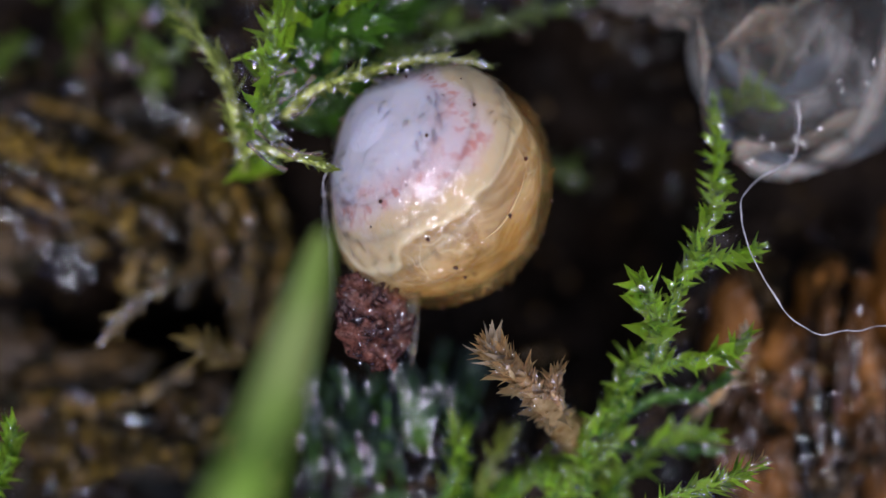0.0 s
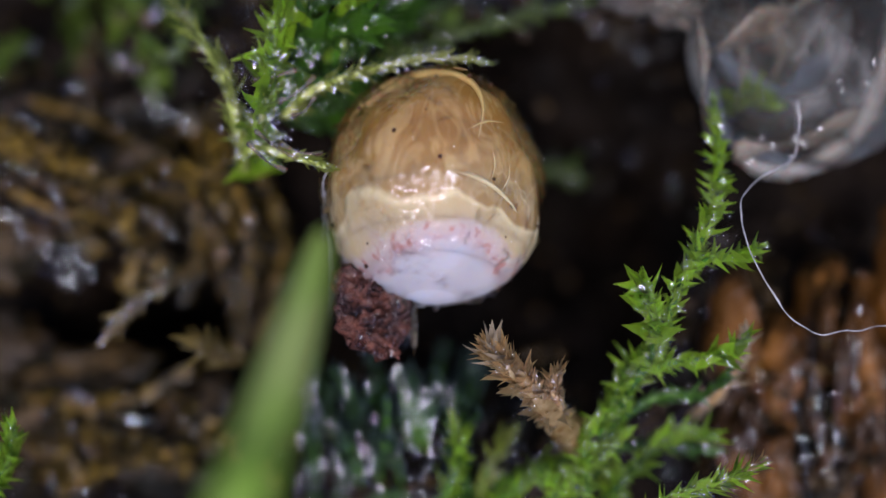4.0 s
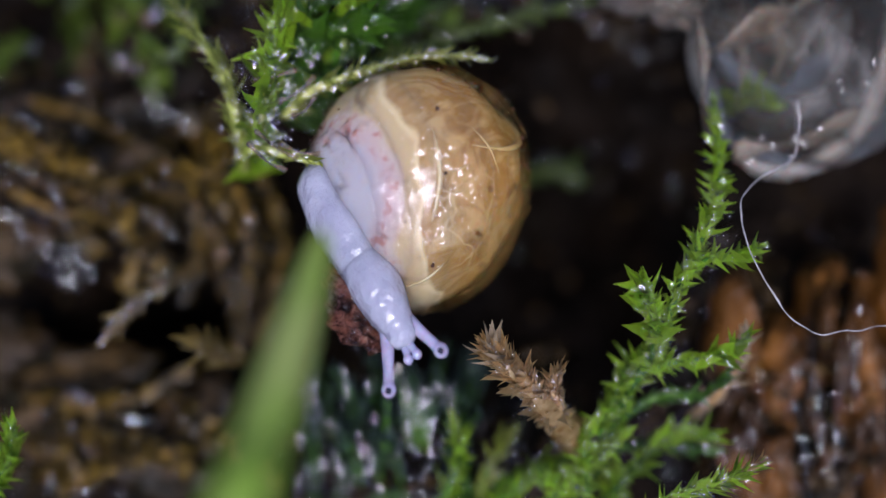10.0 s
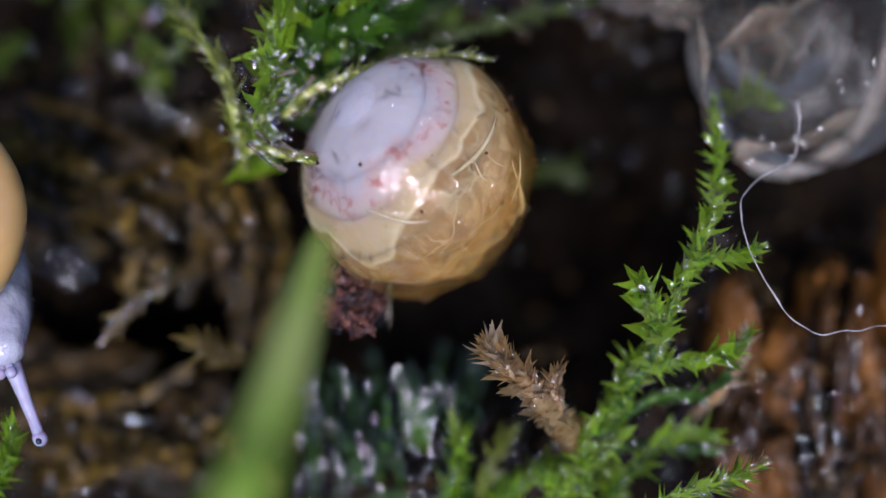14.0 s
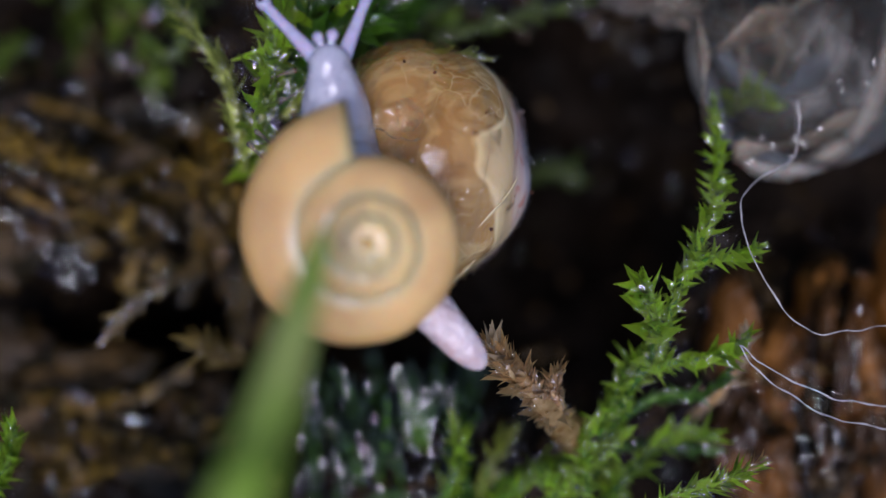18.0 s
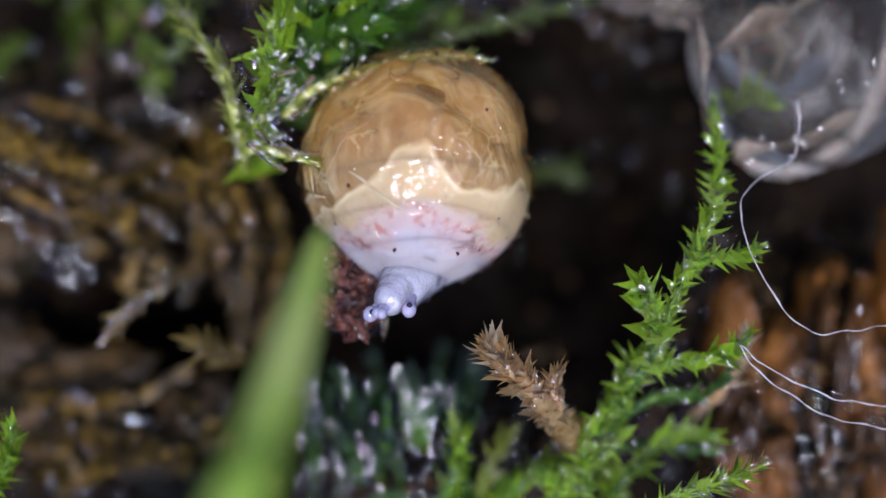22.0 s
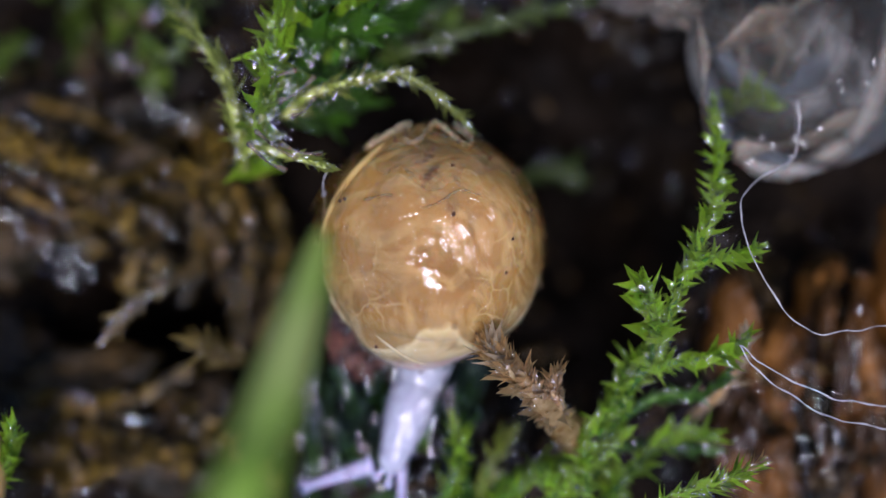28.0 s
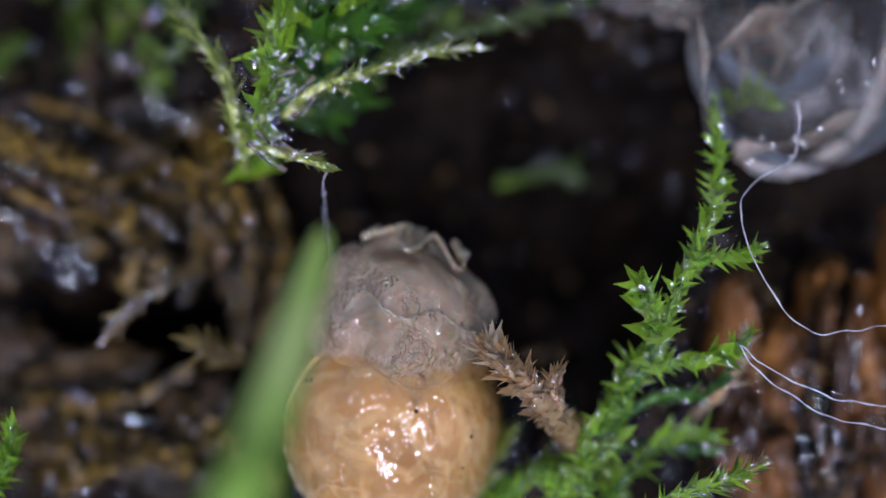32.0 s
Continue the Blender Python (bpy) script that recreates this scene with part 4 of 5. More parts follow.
# ---- snails ----
# the snail by the leaf scrap: seconds, shell centre, way of its opening, and when it is out, the head and feeler tips
PATH_1 = [
    (0.0, (775, 335, -3), (-0.60, 0.46, 0.62)),
    (0.8, (772, 335, -3), (-0.85, 0.35, 0.2)),
    (1.2, (765, 330, -3), (-0.8, 0.1, -0.5)),
    (1.6, (758, 326, -3), (-0.3, -0.4, -0.85)),
    (2.0, (755, 325, -3), (0.3, -0.7, -0.6)),
    (2.4, (757, 336, -3), (0.5, -0.82, -0.05)),
    (3.0, (760, 344, -3), (0.32, -0.88, 0.30)),
    (3.5, (762, 335, -3), (0.15, -0.91, 0.34)),
    (4.5, (760, 332, -3), (-0.15, -0.92, 0.3)),
    (5.0, (758, 330, -3), (-0.35, -0.85, 0.35), (640, 520, 5.5), (590, 540, 6.5), (620, 590, 7)),
    (5.5, (755, 328, -3), (-0.5, -0.75, 0.4), (590, 545, 7), (472, 524, 6), (572, 664, 9.5)),
    (6.0, (752, 328, -3), (-0.55, -0.7, 0.4), (505, 482, 6), (380, 460, 5), (457, 622, 5.5)),
    (6.5, (752, 328, -3), (-0.58, -0.68, 0.42), (490, 470, 5.5), (360, 452, 4.5), (428, 588, 5)),
    (7.0, (750, 326, -3), (-0.62, -0.62, 0.45), (492, 445, 5), (372, 400, 4), (428, 532, 4.5)),
    (7.5, (748, 324, -3), (-0.7, -0.55, 0.45), (545, 345, 1), (448, 372, 1.5), (508, 240, 1)),
    (8.0, (745, 322, -3), (-0.75, -0.48, 0.45), (472, 300, 1), (356, 348, 1.5), (416, 192, 1)),
    (8.5, (742, 320, -3), (-0.8, -0.4, 0.45), (496, 232, 1), (360, 232, 1.5), (484, 136, 1)),
    (8.8, (741, 320, -3), (-0.82, -0.32, 0.47), (470, 235, 1), (400, 270, 1.5), (470, 140, 1)),
    (9.0, (740, 320, -3), (-0.84, -0.26, 0.48), (600, 320, 1.5), (648, 402, 2), (583, 245, 2)),
    (9.2, (740, 320, -3), (-0.84, -0.26, 0.48), (640, 430, 1.8), (551, 459, 2), (729, 498, 2)),
    (9.5, (740, 320, -3), (-0.84, -0.26, 0.48), (660, 530, 1.5), (564, 628, 2), (760, 612, 2)),
    (10.0, (740, 320, -3), (-0.84, -0.25, 0.48), (710, 590, 1.5), (688, 690, 2), (780, 620, 2)),
    (10.2, (740, 320, -3), (-0.84, -0.25, 0.48), (600, 500, 1.5), (540, 580, 2), (640, 560, 2)),
    (10.5, (740, 320, -3), (-0.84, -0.22, 0.48), (520, 285, 1), (404, 308, 1.5), (492, 176, 1)),
    (11.0, (738, 320, -3), (-0.84, -0.2, 0.5), (440, 170, 1), (328, 196, 1.5), (412, 68, 1)),
    (11.5, (734, 320, -3), (-0.85, -0.15, 0.5), (440, 170, 1), (328, 200, 1.5), (392, 80, 1)),
    (12.0, (730, 320, -3), (-0.85, -0.08, 0.5), (425, 130, 1), (296, 178, 1.5), (345, 46, 1)),
    (12.3, (728, 320, -3), (-0.84, 0.05, 0.5), (470, 135, 0), (318, 205, 0.5), (346, 80, 0)),
    (12.5, (727, 320, -3), (-0.83, 0.12, 0.5), (540, 190, 0), (500, 200, 0), (505, 165, 0)),
    (12.8, (723, 305, -3), (-0.72, 0.25, 0.62)),
    (13.5, (728, 302, -3), (-0.62, 0.42, 0.64)),
    (14.2, (740, 312, -3), (-0.5, 0.58, 0.62)),
    (14.8, (742, 314, -3), (-0.42, 0.75, 0.45)),
    (16.5, (738, 300, -3), (0.05, 0.87, 0.48)),
    (17.2, (741, 300, -3), (0.3, 0.83, 0.45)),
    (17.6, (741, 300, -3), (0.8, 0.55, 0.1)),
    (18.0, (741, 300, -3), (0.9, -0.1, -0.3)),
    (18.4, (741, 300, -3), (0.7, -0.7, 0.05)),
    (19.0, (741, 300, -3), (0.32, -0.85, 0.36)),
    (20.0, (742, 303, -3), (0.24, -0.88, 0.34)),
    (21.0, (738, 303, -3), (0.1, -0.91, 0.34)),
    (21.7, (737, 303, -3), (0.0, -0.93, 0.3)),
    (22.0, (736, 303, -3), (0.0, -0.93, 0.3), (690, 530, 0.5), (656, 556, 1), (724, 548, 1)),
    (22.5, (735, 303, -3), (-0.05, -0.93, 0.32), (664, 565, 1), (580, 616, 1.5), (728, 640, 1.5)),
    (23.0, (735, 303, -3), (-0.05, -0.93, 0.32), (712, 610, 1), (672, 712, 1.5), (812, 698, 1.5)),
    (23.5, (735, 303, -3), (0.0, -0.93, 0.3), (760, 590, 1), (728, 692, 1.5), (840, 672, 1.5)),
    (24.0, (736, 312, -3), (0.05, -0.93, 0.28), (770, 600, 1), (720, 688, 1.5), (856, 676, 1.5)),
    (24.5, (738, 314, -3), (0.05, -0.93, 0.25), (745, 620, 1), (676, 704, 1.5), (792, 680, 1.5)),
    (25.0, (740, 316, -3), (0.1, -0.94, 0.2), (785, 625, 0.5), (792, 712, 1), (850, 620, 0)),
    (25.5, (742, 320, -3), (0.1, -0.95, 0.15), (800, 655, 0), (808, 764, 0.5), (868, 660, -0.5)),
    (26.5, (750, 340, -3), (0.1, -0.96, 0), (760, 710, -2), (740, 830, -2), (640, 780, -2)),
    (27.5, (762, 385, -3), (0.08, -0.93, -0.35), (676, 764, -4), (564, 784, -5), (708, 866, -5)),
    (28.0, (760, 435, -3.5), (0.05, -0.88, -0.5), (695, 812, -4), (540, 862, -5), (710, 890, -5)),
    (28.4, (748, 455, -3), (0.02, -0.88, -0.5), (690, 880, -5), (600, 960, -6), (720, 980, -6)),
    (29.0, (728, 535, -5), (0.0, -0.88, -0.5), (690, 960, -5), (600, 1060, -6), (740, 1060, -6)),
    (29.6, (720, 560, -6), (-0.03, -0.88, -0.5), (690, 1000, -5), (600, 1100, -6), (740, 1100, -6)),
    (29.9, (704, 636, -5), (-0.05, -0.88, -0.5), (680, 1060, -5), (600, 1160, -6), (740, 1160, -6)),
    (30.8, (694, 645, -5), (-0.05, -0.88, -0.5), (670, 1100, -5), (600, 1220, -6), (740, 1220, -6)),
    (31.1, (690, 792, -5), (-0.05, -0.88, -0.5), (670, 1160, -5), (600, 1220, -6), (740, 1220, -6)),
    (31.4, (688, 760, -5), (-0.05, -0.88, -0.5), (660, 1150, -5), (600, 1280, -6), (740, 1280, -6)),
    (32.0, (688, 746, -5), (-0.05, -0.88, -0.5), (660, 1150, -5), (600, 1280, -6), (740, 1280, -6)),
]


def shell_turns():
    """Turns of the shell whose opening (local x) points the ways of PATH_1, by the shortest turns."""
    last = Vector((1, 0, 0))
    q = Matrix.Identity(3).to_quaternion()
    out = []
    for r in PATH_1:
        way = Vector(r[2]).normalized()
        q = last.rotation_difference(way) @ q
        last = way
        out.append((r[0], q.to_matrix().to_4x4()))
    return out


def turned_at(t):
    return min(shell_turns(), key=lambda r: abs(r[0] - t))[1].to_3x3()


R1 = size(214, -3)
STANCE = (0.965, 1.05, 1.0)


def girth(k, ra, rm, rb):
    """Half width along a lobe, from its root (0) over its thickest place to its end (1)."""
    return ra + (rm - ra) * math.sin(math.pi / 2 * k / 0.4) if k < 0.4 else rb + (rm - rb) * math.cos(math.pi / 2 * (k - 0.4) / 0.6) ** 1.2


def capsule(length, ra, rm, rb, sides=30):
    """A spindle with round ends along x, from -length to 0."""
    pts, rad = [], []
    for k in range(9):
        w = math.pi / 2 * k / 8
        pts.append(Vector((-length - ra * 0.9 * math.cos(w), 0, 0)))
        rad.append(max(1e-6, ra * math.sin(w)))
    for k in range(1, 17):
        pts.append(Vector((-length * (1 - k / 16), 0, 0)))
        rad.append(girth(k / 16, ra, rm, rb))
    for k in range(1, 9):
        w = math.pi / 2 * k / 8
        pts.append(Vector((rb * 0.9 * math.sin(w), 0, 0)))
        rad.append(max(1e-6, rb * math.cos(w)))
    n = len(pts) - 1
    return tube(pts, lambda t: rad[round(t * n)], sides, 0.94)


def body_chain(root, radii, length):
    """Soft body in three spindles that slide into one another, the head last."""
    out = []
    for i, (ra, rm, rb) in enumerate(radii):
        lobe = part("head" if i == 2 else "body_lobe", capsule(length, ra, rm, rb), FLESH, root)
        rng = random.Random(60 + i)
        wet = bmesh.new()
        for _ in range(110):
            k, a = rng.uniform(0.25, 1.0), rng.uniform(0, 6.28)
            d = Vector((0, math.cos(a), math.sin(a)))
            g = girth(k, ra, rm, rb) * 1.003
            p = Vector((-length * (1 - k), d.y * g, d.z * g * 0.94))
            n = (d + Vector((rng.uniform(-1, 1), rng.uniform(-1, 1), rng.uniform(-1, 1))) * 0.35).normalized()
            side = (Vector((1, rng.uniform(-0.4, 0.4), rng.uniform(-0.4, 0.4))) - n * n.x).normalized()
            r = size(rng.uniform(2.5, 7))
            add_mesh(wet, BEAD, Matrix.Translation(p) @ Matrix((side, n.cross(side), n)).transposed().to_4x4() @ Matrix.Diagonal((r * 1.5, r * rng.uniform(0.25, 0.5), r * 0.1, 1)))
        tagged(part("moisture", wet, WATER, lobe), kind="stuff")
        out.append(lobe)
    return out


def feeler(root, length, r, eye=True):
    line = [Vector((length * (i / 14 - 1), 0, 0)) for i in range(15)]
    bm = tube(line, lambda t: r * (1.75 - 0.9 * min(1, t * 1.3) ** 0.7), 10, 1, 0.04, 1)
    f = part("feeler", bm, FEELER, root, "lavender feeler with a dark eye" if eye else "short lower feeler")
    part("feeler_tip", blob(r * 1.25, r * 1.15, r * 1.15, 14), FEELER, f)
    if eye:
        part("eye", blob(r * 0.55, r * 0.5, r * 0.5, 10, at=(r * 0.3, 0, r * 0.85)), EYE_DARK, f, "tiny black eye")
    return f


def along(p, way):
    """A pose at p whose x axis points along way."""
    x = Vector(way).normalized()
    up = Vector((0, 0, 1)) if abs(x.z) < 0.93 else Vector((0, 1, 0))
    y = up.cross(x).normalized()
    return Matrix.Translation(p) @ Matrix((x, y, x.cross(y))).transposed().to_4x4()


def on_ball(u, v, r):
    return Vector((math.cos(u), math.sin(u) * math.cos(v), math.sin(u) * math.sin(v))) * r


def build_trapped_snail():
    root = new("snail")
    root.scale = STANCE
    tagged(root, "wet amber translucent snail with a pale body on moss", "snail", "snails")

    apex = turned_at(23.0).inverted() @ Vector((0.62, 0.66, 0.2)).normalized()

    def film(u, v):
        w = min(1.0, math.sin(u) / 0.7) ** 2
        d = on_ball(u, v, 1).angle(apex)
        spire = 0.055 * math.exp(-(d / 0.42) ** 2) - 0.045 * math.exp(-((d - 0.72) / 0.13) ** 2) + 0.02 * math.exp(-((d - 1.05) / 0.25) ** 2)
        return R1 * (1 + 0.025 * w * math.cos(v + 0.8)) * (1 + spire - 0.02) * (1 - 0.04 * math.cos(u) ** 2) * (1 + w * (0.035 * math.sin(2 * u + 1) * math.cos(v * 2 + 0.5) + 0.02 * math.sin(3 * v + 2 * u)))

    sh = part("shell", lathe(13, 180, film, 72, 120, 0.04, 1), SHELL, root, "clear amber shell")
    part("foot", lathe(0, 38, lambda u, v: film(u, v) * (0.978 + 0.02 * math.cos(min(1.0, u / radians(16)) * math.pi / 2)), 18, 96, 0.04, 1), SOFT_BODY, sh, "white wet foot in the opening")
    part("mantle", lathe(38, 55, lambda u, v: film(u, v) * 0.978, 12, 96, 0.04, 1), SOFT_BODY, sh, "pink and white mantle seen through the shell")
    part("collar", lathe(55, 74, lambda u, v: film(u, v) * (0.978 + 0.008 * math.sin((u - radians(55)) / radians(19) * math.pi)), 12, 96, 0.04, 1), SOFT_BODY, sh, "cream band of the mantle collar")
    part("viscera", lathe(74, 180, lambda u, v: film(u, v) * (0.978 - 0.09 * min(1.0, (u - radians(74)) / 0.5) + min(1.0, (u - radians(74)) / 0.3) * (0.022 * math.sin(v * 2 + u * 3) + 0.016 * math.sin(v * 5 - u * 4) + 0.035 * noise.noise(on_ball(u, v, 2.6)) + 0.012 * abs(noise.noise(on_ball(u, v, 4.5))))), 40, 96, 0.04, 1), SOFT_BODY, sh, "amber inner body")
    rng = random.Random(8)

    def seen(t, x, y, lift=0.988):
        """A place on the shell as it faces the viewer at a time; x, y in shell radii."""
        d = Vector((x, y, math.sqrt(max(0.02, 1 - x * x - y * y)))).normalized()
        d = turned_at(t).inverted() @ d
        u, v = math.acos(max(-1, min(1, d.x))), math.atan2(d.z, d.y) % (2 * math.pi)
        return d * film(u, v) * lift

    def line(name, label, t, pts, r, lift=0.975, rough=0.2):
        return part(name, tube(soft_path([seen(t, x, y, lift) for x, y in pts], 6), lambda k: R1 * r * math.sin(math.pi * (0.03 + 0.94 * k)), 12, 1, rough, 3), VEIN, sh, label)

    line("lip_arc", "pale curved lip of the inner whorl", 2.0, [(-0.72, -0.15), (-0.62, 0.15), (-0.38, 0.34), (0, 0.42), (0.38, 0.33), (0.62, 0.1), (0.72, -0.2)], 0.03, 0.945, 0.05)
    for t, pts, r in ((0.0, ((0.3, 0.42), (0.2, 0.2), (0.05, 0.02), (-0.05, -0.1)), 0.012), (0.0, ((0.1, 0.08), (0.2, -0.05), (0.27, -0.2)), 0.007), (0.0, ((0.72, 0.1), (0.66, -0.12), (0.55, -0.32), (0.4, -0.45)), 0.010),
                      (9.0, ((0.06, 0.5), (0.16, 0.25), (0.2, 0.0), (0.17, -0.25), (0.1, -0.45)), 0.018), (9.0, ((0.2, 0.0), (0.35, 0.03), (0.45, 0.1)), 0.007), (9.0, ((0.2, -0.12), (0.33, -0.15), (0.42, -0.12)), 0.007),
                      (9.0, ((0.45, 0.35), (0.6, 0.2), (0.7, 0.0)), 0.008), (17.2, ((-0.1, 0.35), (0.05, 0.1), (0.2, -0.15), (0.45, -0.4)), 0.014)):
        line("vein", "", t, pts, r)
    bm = bmesh.new()
    for _ in range(95):
        u, v = radians(rng.uniform(30, 172)), rng.uniform(0, 6.28)
        p = on_ball(u, v, film(u, v) * 1.0) * (1 + 0.04 * noise.noise(on_ball(u, v, 1) * 2.3 + Vector((1, 1, 0))))
        for k in range(rng.choice((1, 1, 1, 2, 4))):
            b = bmesh.ops.create_icosphere(bm, subdivisions=2, radius=R1 * rng.choice((0.003, 0.004, 0.005, 0.008)))
            for w in b["verts"]:
                w.co += p + Vector((rng.uniform(-1, 1), rng.uniform(-1, 1), rng.uniform(-1, 1))) * R1 * 0.014 * (k > 0)
    wet = bmesh.new()
    count = 0
    while count < 900:
        u, v = radians(rng.uniform(8, 178)), rng.uniform(0, 6.28)
        d = on_ball(u, v, 1)
        if rng.random() > math.sin(u) + 0.1 or noise.noise(d * 3.1 + Vector((4, 0, 2))) < rng.uniform(-0.15, 0.35):
            continue
        count += 1
        p = d * film(u, v) * (1 + 0.04 * noise.noise(d * 2.3 + Vector((1, 1, 0)))) * 1.004
        flow = Vector((noise.noise(d * 2.2), noise.noise(d * 2.2 + Vector((7, 0, 0))), noise.noise(d * 2.2 + Vector((0, 7, 0)))))
        d = (d + Vector((rng.uniform(-1, 1), rng.uniform(-1, 1), rng.uniform(-1, 1))) * 0.5).normalized()
        side = d.cross(flow + Vector((rng.uniform(-1, 1), rng.uniform(-1, 1), rng.uniform(-1, 1))) * 0.12).normalized()
        r = size(rng.choice((2.5, 3.5, 4.5, 6, 9)))
        add_mesh(wet, BEAD_LOW, Matrix.Translation(p) @ Matrix((side, d.cross(side), d)).transposed().to_4x4() @ Matrix.Diagonal((r * rng.uniform(1.3, 2.6), r * rng.uniform(0.3, 0.6), r * 0.12, 1)))
    tagged(part("moisture", wet, WATER, sh, "wet wrinkled films of slime on the shell"), kind="stuff")
    tagged(part("grit", bm, GRIT, sh, "dark specks of grit on the shell"), kind="stuff")
    lobes = body_chain(root, [(size(68), size(76), size(56)), (size(54), size(60), size(46)), (size(45), size(49), size(30))], size(170))
    feelers = [feeler(root, size(150), size(12)) for _ in range(2)]
    lower = [feeler(root, size(52), size(8), False) for _ in range(2)]
    return root, sh, lobes, feelers, lower


def spiral_shell(R, grow=1.72, turns=3.6, high=1.4):
    """A low coiled shell, spire up: a widening tube wound clockwise that ends in a lip on the x axis; R is half its width."""
    bm = bmesh.new()
    per, sides = 60, 44
    n = int(per * turns)
    rings = []
    for i in range(n + 1):
        turn = i / per - turns
        s = grow ** turn
        a = -2 * math.pi * turn
        out = Vector((math.cos(a), math.sin(a), 0))
        mid = out * (0.47 * s) + Vector((0, 0, high * (1 - s) * 0.5 - 0.12))
        ring = []
        for k in range(sides):
            w = 2 * math.pi * k / sides
            q = mid + out * (math.cos(w) * 0.53 * s) + Vector((0, 0, math.sin(w) * 0.40 * s))
            ring.append(bm.verts.new(q * (1 + 0.004 * math.sin(i * 0.9) + 0.006 * noise.noise(q * 6))))
        rings.append(ring)
    low = [min(v.co[k] for v in bm.verts) for k in (0, 1)]
    top = [max(v.co[k] for v in bm.verts) for k in (0, 1)]
    k = 4 * R / (top[0] - low[0] + top[1] - low[1])
    for v in bm.verts:
        v.co = (v.co - Vector(((low[0] + top[0]) / 2, (low[1] + top[1]) / 2, 0))) * k
    for i in range(n):
        for k in range(sides):
            bm.faces.new((rings[i][k], rings[i][(k + 1) % sides], rings[i + 1][(k + 1) % sides], rings[i + 1][k]))
    bm.faces.new(rings[0][::-1])
    inner = [bm.verts.new(v.co + (v.co - sum((u.co for u in rings[-1]), Vector()) / sides) * -0.08 + Vector((0, R * 0.10, 0))) for v in rings[-1]]
    for k in range(sides):
        bm.faces.new((rings[-1][k], rings[-1][(k + 1) % sides], inner[(k + 1) % sides], inner[k]))
    bm.faces.new(inner)
    bmesh.ops.recalc_face_normals(bm, faces=bm.faces)
    return bm


def build_membrane(root):
    """The torn clear skin that trails behind the shell."""
    def skin(u, v):
        return R1 * (0.82 + 0.10 * noise.noise(on_ball(u, v, 1.6)) + 0.05 * noise.noise(on_ball(u, v, 4)) + 0.10 * math.exp(-(u / 0.5) ** 2) * math.cos(v + 0.5))

    ob = part("torn_membrane", lathe(3, 112, skin, 34, 84, 0.03, 6, 6), BAG, root, "torn brownish clear skin behind the shell")
    part("membrane_rim", tube(soft_path([on_ball(radians(76 + 12 * noise.noise(Vector((k * 0.22, 2, 0))) + 2.5 * noise.noise(Vector((k * 0.9, 5, 0)))), 0.9 + k * 0.09, R1 * 0.88) for k in range(17)], 4), lambda t: R1 * 0.008 * (0.7 + 0.6 * math.sin(t * 37) ** 2), 7, 1, 0.6), BAG, ob, "pale crinkled rim of the torn skin")
    part("skin_fold", tube(soft_path([on_ball(radians(30 + 14 * math.sin(k * 1.7)), 0.2 + k * 0.24, R1 * 0.86) for k in range(12)], 5), lambda t: R1 * 0.03, 7, 0.6, 0.4), BAG, ob)
    return ob


def build_bubble(root):
    r = size(50)
    ob = part("slime_bubble", blob(r, r, r * 0.4, 26, 0.05), WATER, root, "clear bubble of slime")
    part("bubble_edge", tube(soft_path([Vector((r * math.cos(k * 0.5), r * math.sin(k * 0.5), r * 0.1)) for k in range(14)], 3), lambda t: r * 0.06, 6), WATER, ob)
    return ob


def build_crossing_snail(label, R):
    root = new("snail")
    tagged(root, label, "snail", "snails")
    sh = part("shell", spiral_shell(R), GOLD, root, "satin golden coiled shell")
    lobes = body_chain(root, [(size(72), size(80), size(62)), (size(64), size(70), size(54)), (size(55), size(62), size(36))], size(170))
    feelers = [feeler(root, size(185), size(12)) for _ in range(2)]
    lower = [feeler(root, size(60), size(9), False) for _ in range(2)]
    tail = []
    for i in range(8):
        t = i / 7
        tail.append(part("tail_lobe", blob(size(120 - 40 * t), size(56 - 24 * t), size(30 - 14 * t), 24), TAIL, root))
    return root, sh, lobes, feelers, lower, tail


